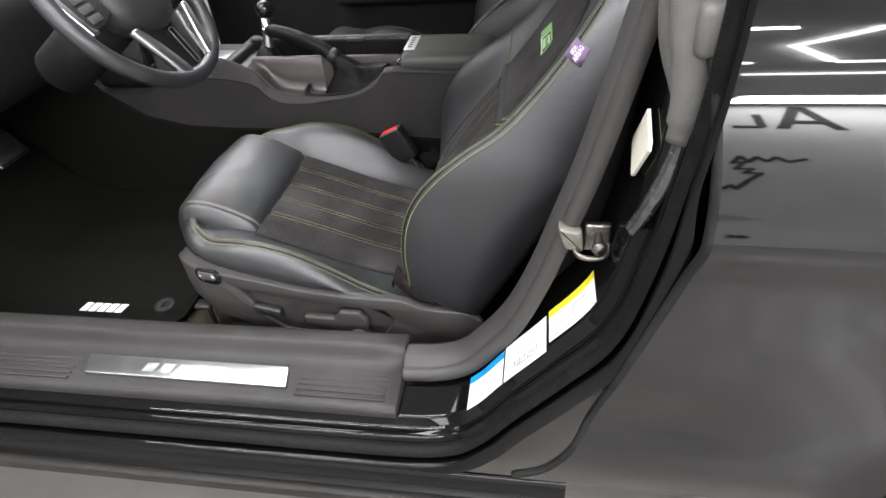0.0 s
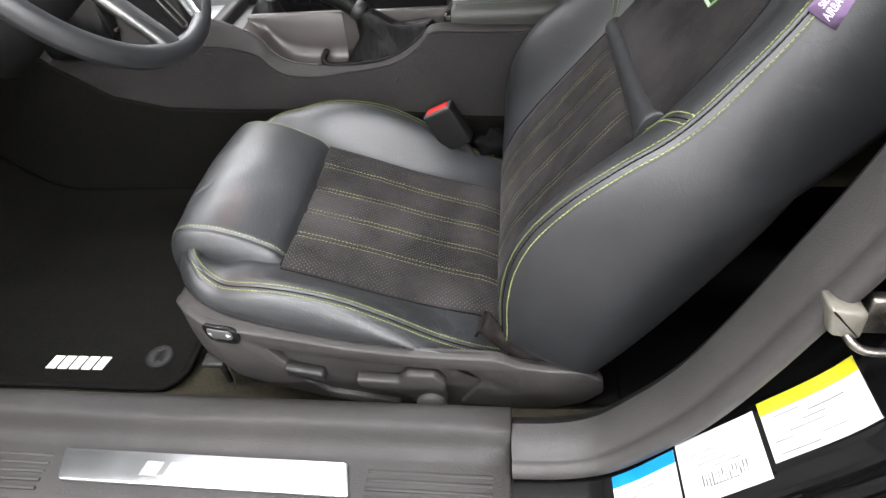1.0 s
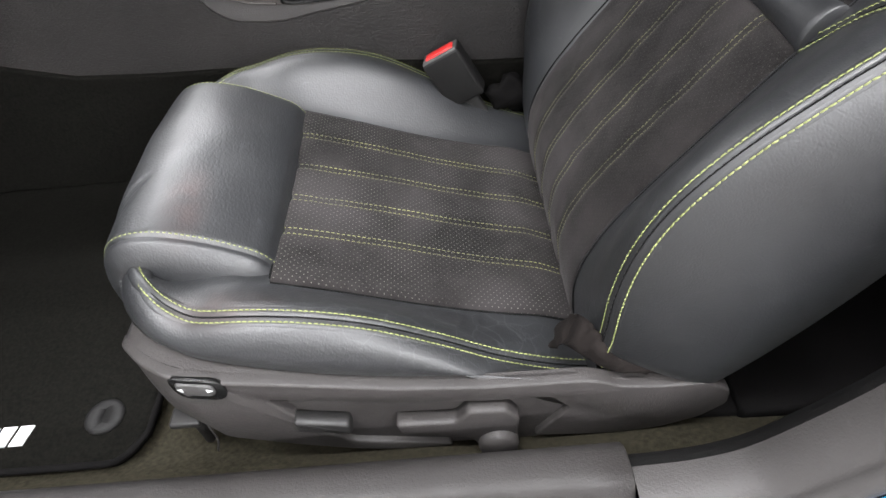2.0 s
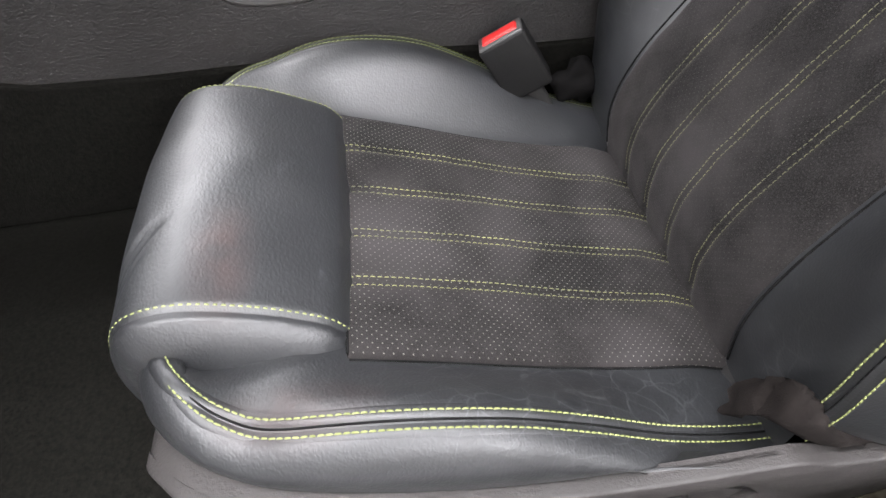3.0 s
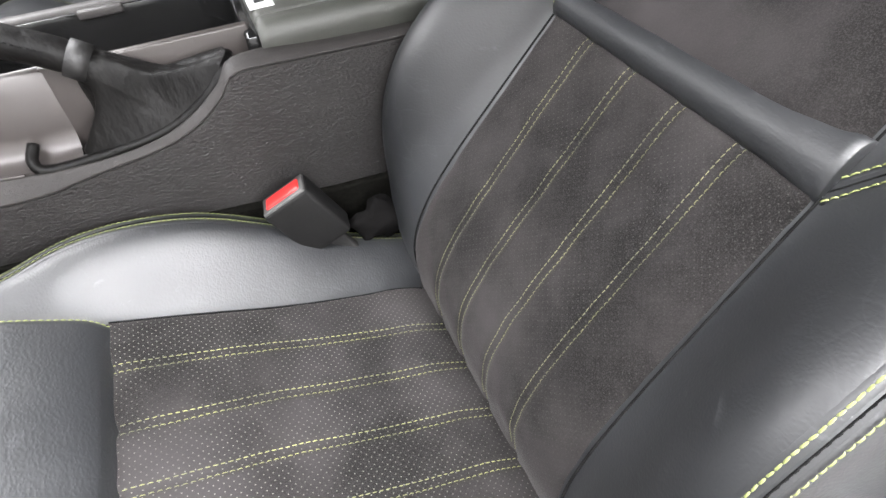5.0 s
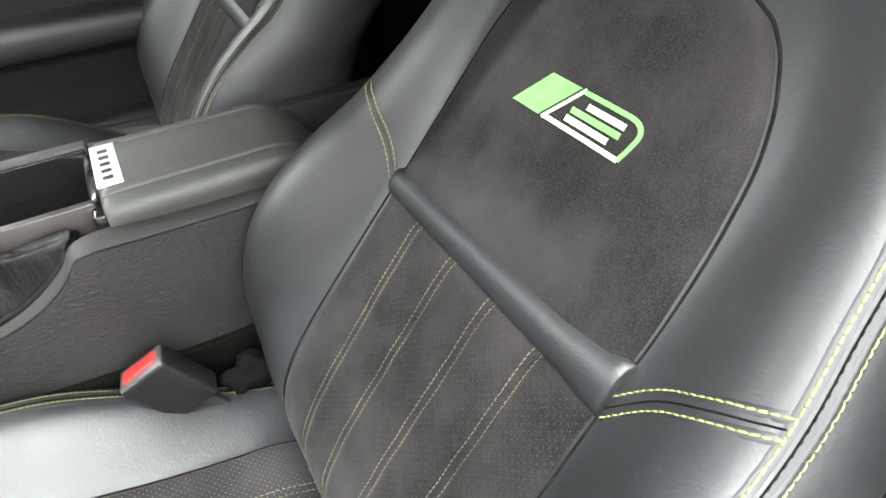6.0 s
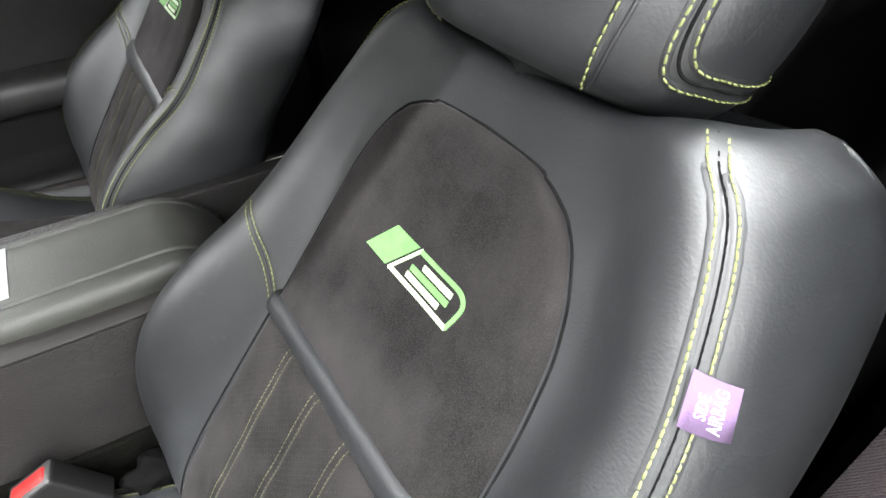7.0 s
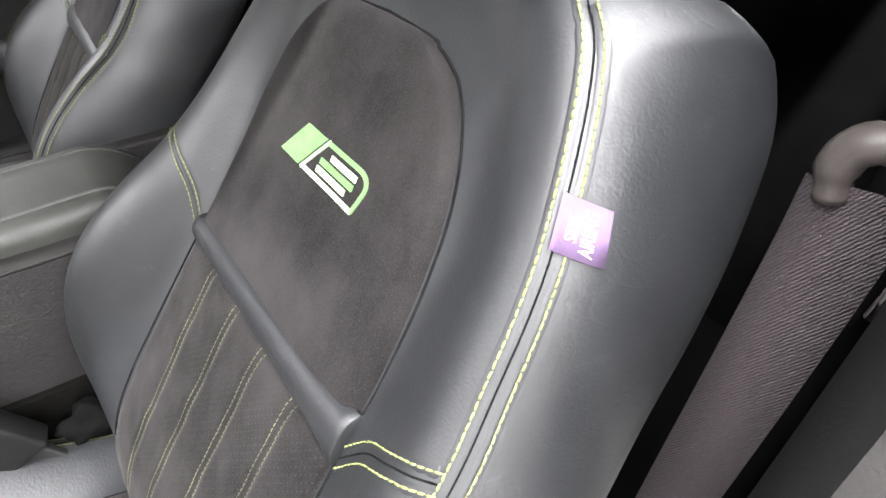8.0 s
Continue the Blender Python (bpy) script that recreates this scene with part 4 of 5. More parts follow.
            sew("stitching", pad, lambda x, o: at(x, o, insert_z(x, o)), line, UP, pitch=0.0062, width=0.00047, material=THREAD_FINE)

    roll = spline([(-0.560, 0.500), (-0.569, 0.516), (-0.585, 0.535), (-0.622, 0.556), (-0.663, 0.572), (-0.698, 0.576), (-0.725, 0.567), (-0.742, 0.544), (-0.750, 0.508), (-0.748, 0.46), (-0.735, 0.40)], 12)
    rn = along_normals(roll)
    edge_steps = [(0.166, 0.052), (0.163, 0.042), (0.159, 0.028), (0.155, 0.015), (0.151, 0.006), (0.147, 0.0015), (0.143, 0.0)]
    cap_steps = [(0.143, 0.0), (0.1465, 0.0006), (0.1495, 0.0028), (0.1515, 0.0032), (0.154, 0.0022), (0.158, 0.0040), (0.163, 0.0085), (0.168, 0.0150), (0.172, 0.0230), (0.175, 0.0330), (0.176, 0.0450), (0.174, 0.056)]
    offs = [(-o, d) for o, d in edge_steps] + [(o, 0.0) for o in np.linspace(-0.139, 0.139, 90)] + cap_steps

    def roll_at(k, o, drop=0.0):
        i = min(max(k, 0.0), len(roll) - 1.001)
        j = int(i)
        f = i - j
        x, z = roll[j] * (1 - f) + roll[j + 1] * f
        nx, nz = rn[j][0] * (1 - f) + rn[j + 1][0] * f, rn[j][1] * (1 - f) + rn[j + 1][1] * f
        lift = 0.009 * (1 - (o / 0.16) ** 2) * min(1, i / 19) - drop + 0.0015 * noise.noise(Vector((x * 22, o * 14, 7)))
        # slanting creases pressed into the front edge
        u = i / (len(roll) - 1)
        for u0, slope, depth, far in ((0.80, 3.2, 0.0026, 0.048), (0.735, 2.7, 0.0024, 0.050), (0.69, 2.6, 0.0012, 0.07)):
            q = (u - u0) + slope * (0.143 - o)
            lift -= depth * math.exp(-(q / 0.014) ** 2) * ease((o - far) / 0.03) * ease((0.144 - o) / 0.01)
        return at(x + nx * lift, o, z + nz * lift)

    sgn = 1 if rn[len(rn) // 2][1] > 0 else -1
    rn = [(a * sgn, b * sgn) for a, b in rn]
    thigh = part("thigh_roll", sheet([[roll_at(k, o, d) for o, d in offs] for k in range(len(roll))], flip=flip), LEATHER_GRAINED, seat, "grained black leather thigh roll")
    for side in (-1, 1):
        line = [(k * 0.6, side * 0.146) for k in range(4, 152)]
        sew("stitching", thigh, lambda k, o: roll_at(k, o, 0.0012), line, UP, pitch=0.0058, length=0.0046, width=0.0010)

    # border seam of the cushion: two rows of thread beside a dark welt
    for side in (-1, 1):
        for e in (-0.008, 0.004):
            line = []
            for x in np.linspace(-0.698, -0.19, 110):
                line.append((x, side * (rim_at(x) + e)))

            def skin(x, o):
                r = rim_at(x)
                if abs(o) <= r:
                    return at(x, o, seat_z(x, o))
                t = (abs(o) - r) / 0.026
                return at(x, o, seat_z(x, math.copysign(r, o)) - 0.03 * (1 - math.sqrt(max(0, 1 - t * t))))

            sew("stitching", cushion, skin, line, UP, pitch=0.0056, length=0.0048, width=0.00085, lift=0.0014)
            bed = [skin(x, o) - normal(skin, x, o, UP) * 0.0088 for x, o in line]
            part("seam_edge", tube(bed, 0.0093, 20), LEATHER_GRAINED, cushion, "raised leather edge of the seam")
        mid = [(x, side * (rim_at(x) - 0.002)) for x in np.linspace(-0.698, -0.19, 110)]
        part("welt", tube([skin(x, o) for x, o in mid], 0.0009, 8), THREAD_DARK, cushion, "dark sewn welt")

    # backrest: leather front with bolsters, side panels, back shell
    crisp = [(0.622, 0.0), (0.629, 0.0015), (0.634, 0.004), (0.637, 0.008), (0.639, 0.014), (0.642, 0.030), (0.645, 0.055), (0.645, 0.10)]
    soft_top = [(0.612, 0.0), (0.624, 0.0025), (0.634, 0.0065), (0.643, 0.012), (0.650, 0.021), (0.656, 0.036), (0.660, 0.062), (0.659, 0.10)]
    low_rows = [float(q) for q in np.linspace(-0.07, 0.606, 68)]
    roll_rows = [(q, 0.0) for q in low_rows] + crisp

    def front(s, o):
        return back(s, o, back_w(s, o))

    backrest = part("backrest", sheet([[back(s, p * back_seam(s), max(back_w(s, p * back_seam(s)) - d, -0.11)) for p in np.linspace(-1, 1, 65)] for s, d in roll_rows], flip=not flip), LEATHER, seat, "smooth black leather backrest bolsters")
    for side in (-1, 1):
        rows = []
        pairs = [((q, 0.0), (q, 0.0)) for q in [0.005, 0.010, 0.018] + [q for q in low_rows if q > 0.022]] + list(zip(crisp, soft_top))
        for (s0, d0), (s1, d1) in pairs:
            row = []
            for a in np.linspace(ROUND, math.pi / 2, 19):
                u = (math.sin(a) - math.sin(ROUND)) / (1 - math.sin(ROUND))
                k = ease(1.6 * (a - ROUND) / (math.pi / 2 - ROUND))
                s, d = s0 + (s1 - s0) * k, d0 + (d1 - d0) * k
                seam, out = back_seam(s), back_outer(s)
                shrink = 0.030 * ease((0.035 - s) / 0.03)
                top = back_w(s, seam) - d
                row.append(back(s, side * (seam + (out - seam - shrink) * u), max(top - 0.118 * (1 - math.cos(a) / math.cos(ROUND)), -0.135)))
            w = max(top - 0.118, -0.135)
            for inset, deep in ((0.0, -0.03), (0.004, -0.095), (0.02, -0.112)):
                w = min(w - 0.010, deep)
                row.append(back(s, side * (out - inset - shrink), w))
            row.append(back(s, 0.0, min(w - 0.01, -0.125)))
            rows.append(row)
        part("side_panel", sheet(rows, flip=(side < 0) == flip), LEATHER, backrest, "black leather side panel")
        for e in (-0.0055, 0.0050):
            turn = 0.0 if side > 0 else 0.016 if driver else 0.004
            line = [(s, side * (back_seam(s) + e * (1 if side > 0 else 0.62) + turn * ease((s + 0.02) / 0.06) * ease((0.66 - s) / 0.05))) for s in np.linspace(0.0, 0.634, 130)]

            def skin2(s, o):
                return back(s, o, back_w(s, o) - 0.010 * ease((s - 0.618) / 0.025))

            sew("stitching", backrest, skin2, line, FRONT, pitch=0.0056, length=0.0052, width=0.00080, lift=0.0016)
            bed = [skin2(s, o) - normal(skin2, s, o, FRONT) * 0.0088 for s, o in line]
            part("seam_edge", tube(bed, 0.0093, 20), LEATHER, backrest, "raised leather edge of the seam")
        mid = [(s, side * (back_seam(s) + turn * ease((s + 0.02) / 0.06) * ease((0.66 - s) / 0.05))) for s in np.linspace(0.0, 0.634, 110)]
        part("welt", tube([skin2(s, o) + normal(skin2, s, o, FRONT) * 0.0002 for s, o in mid], 0.0006, 8), THREAD_DARK, backrest, "dark sewn welt")
        thread = sew("seam_thread", backrest, skin2, mid, FRONT, material=THREAD_DARK, pitch=0.0066, length=0.0044, width=0.0006, lift=0.0010)
        tagged(thread, "black thread in the seam")
        # short seam from the lumbar bar out to the bolster seam
        path = spline([(0.321, 0.151), (0.357, 0.180), (0.380, 0.209), (0.393, 0.230), (0.399, 0.241)], 10)
        for e in (-0.0058, 0.0058) if side > 0 else (-0.0036, 0.0036):
            line = []
            for i, q in enumerate(path):
                d = path[min(i + 1, len(path) - 1)] - path[max(i - 1, 0)]
                d = d / np.linalg.norm(d)
                line.append((float(q[0] + d[1] * e), side * float(q[1] - d[0] * e)))
            sew("stitching", backrest, front, line, FRONT, pitch=0.0056, length=0.0052, width=0.00080, lift=0.0014)
            part("seam_edge", tube([front(s, o) - normal(front, s, o, FRONT) * 0.0088 for s, o in line], 0.0093 if side > 0 else 0.0088, 20), LEATHER, backrest, "raised leather edge of the seam")
        part("welt", tube([front(float(q[0]), side * float(q[1])) for q in path], 0.0007 if side > 0 else 0.0003, 8), THREAD_DARK, backrest, "dark sewn welt")

    def low_half(s):
        return float(np.interp(s, (0.0, 0.1, 0.2, 0.32), (0.167, 0.163, 0.158, 0.152)))

    def low_w(s, o):
        w = back_w(s, 0.0) + 0.006
        for c in (-0.09, -0.03, 0.03, 0.09):
            w -= 0.0035 * math.exp(-((o - c) / 0.0055) ** 2)
        e = min(low_half(s) - abs(o), 0.322 - s)
        return w + 0.0012 * noise.noise(Vector((s * 40, o * 40, 9))) - 0.010 * math.exp(-max(e, 0) / 0.004)

    ss = list(np.linspace(-0.07, 0.305, 62)) + list(np.linspace(0.309, 0.322, 6))
    lower = part("lower_insert", sheet([[back(s, o * low_half(s) / 0.152, low_w(s, o * low_half(s) / 0.152)) for o in us] for s in ss], [[(o * low_half(s) / 0.152, s) for o in us] for s in ss], flip=not flip), PERFORATED_BACK, backrest, "perforated dark suede backrest insert")
    for c in (-0.09, -0.03, 0.03, 0.09):
        for e in (-0.0045, 0.0045):
            line = [(s, c + e) for s in np.linspace(-0.02, 0.318, 60)]
            sew("stitching", lower, lambda s, o: back(s, o, low_w(s, o)), line, FRONT, pitch=0.0050, length=0.0040, width=0.0004, material=THREAD_WORN)

    # dark lines along the insert edges, drawn in as their shadow gaps
    for side in (-1, 1):
        part("seam", tube([back(s, side * (low_half(s) + 0.0015), back_w(s, low_half(s)) + 0.0006) for s in np.linspace(-0.03, 0.32, 60)], 0.0013, 6), THREAD_DARK, lower, "dark sewn edge put in for the shadow gap")
        part("seam", tube([at(x, 0.1735 if side > 0 else -0.1545, seat_z(x, 0.173 if side > 0 else -0.154) + 0.0006) for x in np.linspace(-0.57, -0.2, 60)], 0.0013, 6), THREAD_DARK, pad, "dark sewn edge put in for the shadow gap")
    part("seam", tube([at(-0.5705, o, insert_z(-0.5705, o) + 0.0005) for o in np.linspace(-0.15, 0.168, 40)], 0.0016, 6), THREAD_DARK, pad, "dark sewn edge put in for the shadow gap")

    # leather lumbar bar between the two inserts, cut straight at both ends
    rows = []
    for o in [-0.1545, -0.1540] + list(np.linspace(-0.153, 0.1525, 45)) + [0.1535, 0.1540]:
        k = (o + 0.154) / 0.308
        r = 0.0150 + 0.0050 * k + 0.0035 * ease((o - 0.10) / 0.05)
        mid_s = 0.3305 + 0.0065 * k
        sunk = 0.016 if abs(o) > 0.1538 else 0.0012 if abs(o) > 0.1532 else 0.0
        rows.append([back(mid_s + r * math.cos(a), o, back_w(0.331, 0) + 0.0120 * math.sin(a) - 0.001 - sunk) for a in np.linspace(math.pi, 0, 13)])
    part("lumbar_bar", sheet(rows, flip=flip), LEATHER, backrest, "slim black leather roll across the backrest")

    # padded suede upper insert with a rounded top
    def up_w(s, o):
        e = min(pad_edge_up(s) - abs(o), s - 0.336, 0.592 - s)
        return back_w(s, 0.0) + 0.010 - 0.016 * math.exp(-max(e, 0) / 0.005) + 0.001 * noise.noise(Vector((s * 20, o * 20, 5)))

    ss = list(np.linspace(0.336, 0.35, 6)) + list(np.linspace(0.36, 0.55, 32)) + list(np.linspace(0.553, 0.5899, 22))
    ps = list(-1 + 0.12 * np.linspace(0, 1, 10)) + list(np.linspace(-0.86, 0.86, 41)) + list(0.88 + 0.12 * np.linspace(0, 1, 10))
    upper = part("upper_insert", sheet([[back(s, p * pad_edge_up(s), up_w(s, p * pad_edge_up(s))) for p in ps] for s in ss], flip=not flip), SUEDE, backrest, "plain dark suede upper insert")

    # the upper insert's shadow gap, laid round it as a dark line
    rim_pts = [(s, pad_edge_up(s)) for s in list(np.linspace(0.342, 0.55, 40)) + list(np.linspace(0.553, 0.5899, 30))]
    rim_pts = rim_pts + [(s, -o) for s, o in rim_pts[::-1]]
    part("seam", tube([back(s, o * 1.006, back_w(s, o) - 0.0006) for s, o in rim_pts], 0.0016, 6), THREAD_DARK, upper, "dark sewn edge put in for the shadow gap")

    # embroidered emblem: a green block and a pale outlined shield with bars
    def emb(s, o, h):
        q = 0.474 + s, o
        return back(q[0], q[1], up_w(*q) + h)

    def patch(outline, h=0.0012):
        bm = bmesh.new()
        lo = [bm.verts.new(emb(s, o, -0.0005)) for s, o in outline]
        hi = [bm.verts.new(emb(s, o, h)) for s, o in outline]
        k = len(outline)
        for i in range(k):
            bm.faces.new((lo[i], lo[(i + 1) % k], hi[(i + 1) % k], hi[i]))
        if k == 4:
            bm.faces.new(hi)
        else:
            for i in range(k // 2 - 1):
                bm.faces.new((hi[i], hi[i + 1], hi[k - 2 - i], hi[k - 1 - i]))
        return bm

    def ribbon(points, half, h=0.0012):
        pts = [Vector(p) for p in spline(points, 6)]
        left, right = [], []
        for i, p in enumerate(pts):
            d = (pts[min(i + 1, len(pts) - 1)] - pts[max(i - 1, 0)]).normalized()
            q = Vector((-d.y, d.x)) * half
            left.append(tuple(p + q))
            right.append(tuple(p - q))
        return patch(left + right[::-1], h)

    def lean(s, o):
        return s, (-0.0465 + (o + 0.0465) * 1.09 + 0.85 * s) * m

    part("emblem", patch([lean(-0.016, -0.0465), lean(0.016, -0.0465), lean(0.016, -0.0155), lean(-0.016, -0.0155)]), LIME, upper, "green embroidered emblem", smooth=False)
    for pts, half, mat in (([(-0.0145, -0.011), (-0.0145, 0.03), (-0.0145, 0.062)], 0.0018, PALE_LIME), ([(0.0145, -0.011), (0.0145, 0.02), (0.0135, 0.038), (0.007, 0.050), (-0.004, 0.057), (-0.0145, 0.062)], 0.0018, LIME), ([(-0.016, -0.0115), (0.0, -0.0115), (0.016, -0.0115)], 0.0014, PALE_LIME),
                           ([(-0.0075, 0.002), (-0.0075, 0.02), (-0.0075, 0.042)], 0.0024, PALE_LIME), ([(-0.0005, -0.002), (-0.0005, 0.02), (-0.0005, 0.043)], 0.0024, LIME), ([(0.0065, 0.004), (0.0065, 0.02), (0.0065, 0.038)], 0.0024, PALE_LIME)):
        part("emblem_stroke", ribbon([lean(s, o) for s, o in pts], half), mat, upper, "pale green embroidery", smooth=False)

    # headrest: a deep rounded block with sewn cheeks
    def pw(t, k):
        return math.copysign(abs(t) ** k, t)

    def head_at(v, a):
        o = 0.140 * pw(math.cos(v), 0.36) * pw(math.cos(a), 0.55)
        w = (0.056 if math.sin(a) > 0 else 0.085) * pw(math.cos(v), 0.40) * pw(math.sin(a), 0.70)
        s = 0.752 + 0.112 * pw(math.sin(v), 0.62) - 0.010 * max(0.0, -math.sin(a)) * max(0.0, -math.sin(v))
        return at(-0.215 + s * SB - (-0.022 + w + 0.016 * math.cos(o * 11)) * CB, o, 0.43 + s * CB + (-0.022 + w + 0.016 * math.cos(o * 11)) * SB)

    head = part("headrest", sheet([[head_at(-math.pi / 2 + math.pi * i / 40, 2 * math.pi * j / 72) for j in range(72)] for i in range(41)], closed=True, flip=flip), LEATHER, seat, "black leather headrest")
    for side in (-1, 1):
        def cheek(v, a, side=side):
            return head_at(radians(v), radians(a if side > 0 else 180 - a))

        out_dir = Vector((-CB, -m * side * 0.9, SB - 0.35))
        front_row = spline([(70, 61), (20, 61), (-25, 61), (-48, 58), (-66, 50), (-74, 42)], 14)
        cheek_rows = (spline([(70, 41), (20, 41), (-15, 40), (-34, 35), (-44, 24), (-44, 6), (-37, -14), (-28, -38)], 12), spline([(70, 34), (20, 34), (-12, 33), (-27, 28), (-34, 18), (-34, 4), (-28, -14), (-20, -38)], 12))
        for row in (front_row, *cheek_rows):
            line = [(float(v), float(a)) for v, a in row]
            sew("stitching", head, cheek, line, out_dir, pitch=0.0060, length=0.0050, width=0.00082, lift=0.0014)
            bed = [cheek(v, a) - normal(cheek, v, a, out_dir) * 0.0040 for v, a in line]
            part("seam_edge", tube(bed, 0.0048, 12), LEATHER, head, "raised leather edge of the seam")
        part("welt", tube([cheek(float(v), float(a) - 4.5) for v, a in front_row], 0.0014, 8), LEATHER, head, "leather piping")
        part("welt", tube([cheek(float((p[0] + q[0]) / 2), float((p[1] + q[1]) / 2)) for p, q in zip(*cheek_rows)], 0.0010, 8), THREAD_DARK, head, "dark sewn welt")

    # plastic base shield on the door side, with its switches
    shell = [(-0.722, 0.497), (-0.69, 0.507), (-0.655, 0.508), (-0.60, 0.498), (-0.535, 0.484), (-0.44, 0.462), (-0.35, 0.451), (-0.25, 0.448), (-0.232, 0.442), (-0.215, 0.432), (-0.17, 0.425), (-0.125, 0.425), (-0.095, 0.405), (-0.092, 0.378), (-0.115, 0.345), (-0.155, 0.325), (-0.195, 0.31), (-0.21, 0.298), (-0.398, 0.312), (-0.50, 0.335), (-0.565, 0.358), (-0.63, 0.388), (-0.69, 0.420), (-0.722, 0.434), (-0.733, 0.458)]
    # front end curls in towards the seat
    def curl(a, b, c):
        t = max(0.0, (-0.622 - a) / 0.077)
        return at(a, 0.276 - c - 0.035 * t * t, b)

    shield = part("base_shield", prism(round_outline(shell, 0.012, 3), lambda a, b, c: curl(a, b, (1 - c / 0.024) * (0.024 - 0.015 * ease((a + 0.46) / 0.12))), 0.024, 0.005, 3), PLASTIC, seat, "grey grained plastic base shield")
    sharp(shield)
    if driver:
        proud = [(-0.722, 0.497), (-0.69, 0.507), (-0.655, 0.508), (-0.60, 0.498), (-0.535, 0.484), (-0.44, 0.462), (-0.35, 0.451), (-0.25, 0.448), (-0.232, 0.442), (-0.215, 0.432), (-0.17, 0.425), (-0.125, 0.425), (-0.095, 0.405), (-0.092, 0.378), (-0.115, 0.352), (-0.155, 0.334), (-0.205, 0.326), (-0.300, 0.338), (-0.264, 0.396), (-0.285, 0.421), (-0.35, 0.424), (-0.44, 0.434), (-0.535, 0.454), (-0.572, 0.462), (-0.556, 0.430), (-0.528, 0.385), (-0.50, 0.358), (-0.41, 0.338), (-0.392, 0.334), (-0.395, 0.318), (-0.41, 0.319), (-0.50, 0.339), (-0.565, 0.362), (-0.63, 0.391), (-0.69, 0.422), (-0.722, 0.436), (-0.733, 0.460)]
        frame_part = part("shield_frame", prism(round_outline(proud, 0.006, 2), lambda a, b, c: curl(a, b, 0.005 - c), 0.013, 0.0028, 2), PLASTIC, shield, "raised moulded frame")
        sharp(frame_part, 50)
    part("seat_frame", solid_box(-0.62 + dx, -0.20 + dx, yc - 0.21, yc + 0.21, 0.29, 0.40, 0.01), PLASTIC_DARK, seat)
    part("rail", solid_box(-0.66 + dx, -0.10 + dx, yc - m * 0.22 - 0.02, yc - m * 0.22 + 0.02, 0.285, 0.315, 0.005), PLASTIC_BLACK, seat, "black seat rail")
    part("rail", solid_box(-0.66 + dx, -0.10 + dx, yc + m * 0.22 - 0.02, yc + m * 0.22 + 0.02, 0.285, 0.315, 0.005), PLASTIC_BLACK, seat, "black seat rail")
    if not driver:
        return seat
    # raised lower moulding with the sculpted diagonal
    oval = [(-0.658, 0.474), (-0.603, 0.471), (-0.603, 0.506), (-0.658, 0.509)]
    rocker = part("lumbar_switch", prism(round_outline(oval, 0.0165, 6), lambda a, b, c: curl(a, b, -0.004 - c), 0.0046, 0.0006), GLOSS_BLACK, seat, "glossy black oval switch bezel")
    pad_oval = [(-0.650, 0.4840), (-0.612, 0.4820), (-0.612, 0.5010), (-0.650, 0.5030)]
    rocker_pad = part("rocker_pad", prism(round_outline(pad_oval, 0.0095, 6), lambda a, b, c: curl(a, b, -0.0083 - c), 0.0025, 0.0018, 3), SWITCH, rocker, "pale grey rocker")
    for x0, sg in ((-0.646, -1), (-0.616, 1)):
        part("arrow", prism([(x0 + sg * 0.003, 0.4925), (x0 - sg * 0.003, 0.4953), (x0 - sg * 0.003, 0.4897)], lambda a, b, c: curl(a, b, -0.0106 - c), 0.0004), WHITE, rocker_pad, "white arrow", smooth=False)
    part("slide_switch", prism(round_outline([(-0.553, 0.426), (-0.497, 0.412), (-0.497, 0.390), (-0.553, 0.404)], 0.005), lambda a, b, c: (a, 0.789 - c, b), 0.016, 0.004), PLASTIC_DARK, seat, "dark slide switch")
    lever = part("recline_lever", prism(round_outline([(-0.450, 0.404), (-0.385, 0.400), (-0.372, 0.420), (-0.332, 0.418), (-0.318, 0.396), (-0.320, 0.352), (-0.340, 0.336), (-0.362, 0.342), (-0.372, 0.362), (-0.446, 0.384)], 0.006), lambda a, b, c: (a, 0.790 - c, b), 0.018, 0.004), PLASTIC, seat, "grey plastic seat lever")
    knob = [[(-0.341 + r * math.cos(a), y, 0.353 + r * math.sin(a)) for a in np.linspace(0, 2 * math.pi, 25)] for y, r in ((0.790, 0.0225), (0.767, 0.0225), (0.762, 0.020), (0.760, 0.0))]
    part("knob", sheet(knob), PLASTIC, lever)
    return seat


DRIVER_Y = 1.065
seat = make_seat(DRIVER_Y, 1, "black leather and suede driver seat with lime stitching")
make_seat(2 * CAR_Y - DRIVER_Y, -1, "black leather and suede passenger seat with lime stitching", 0.0, False)

# ribbon tag sewn into the bolster seam
tag = thing("ribbon_tag", (0.05, 0.85, 0.9), "small purple ribbon tag with white print on the bolster", "tag")
def bolster(s, o, lift):
    w = back_w(s, o) + lift
    s += shoulder(s, o)
    return (-0.215 + s * SB - w * CB, DRIVER_Y - o, 0.43 + s * CB + w * SB)


def tag_patch(s0, s1, o0, o1, lift, thick, n=6):
    rows = []
    for i in range(n + 1):
        f = i / n
        rows.append([bolster(s0, back_seam(s0) + o0 + (o1 - o0) * f, lift), bolster(s0, back_seam(s0) + o0 + (o1 - o0) * f, lift + thick), bolster(s1, back_seam(s1) + o0 + (o1 - o0) * f, lift + thick), bolster(s1, back_seam(s1) + o0 + (o1 - o0) * f, lift)])
    return sheet(rows)


part("ribbon", tag_patch(0.5245, 0.5505, 0.0006, 0.018, 0.0040, 0.0010), PURPLE, tag)


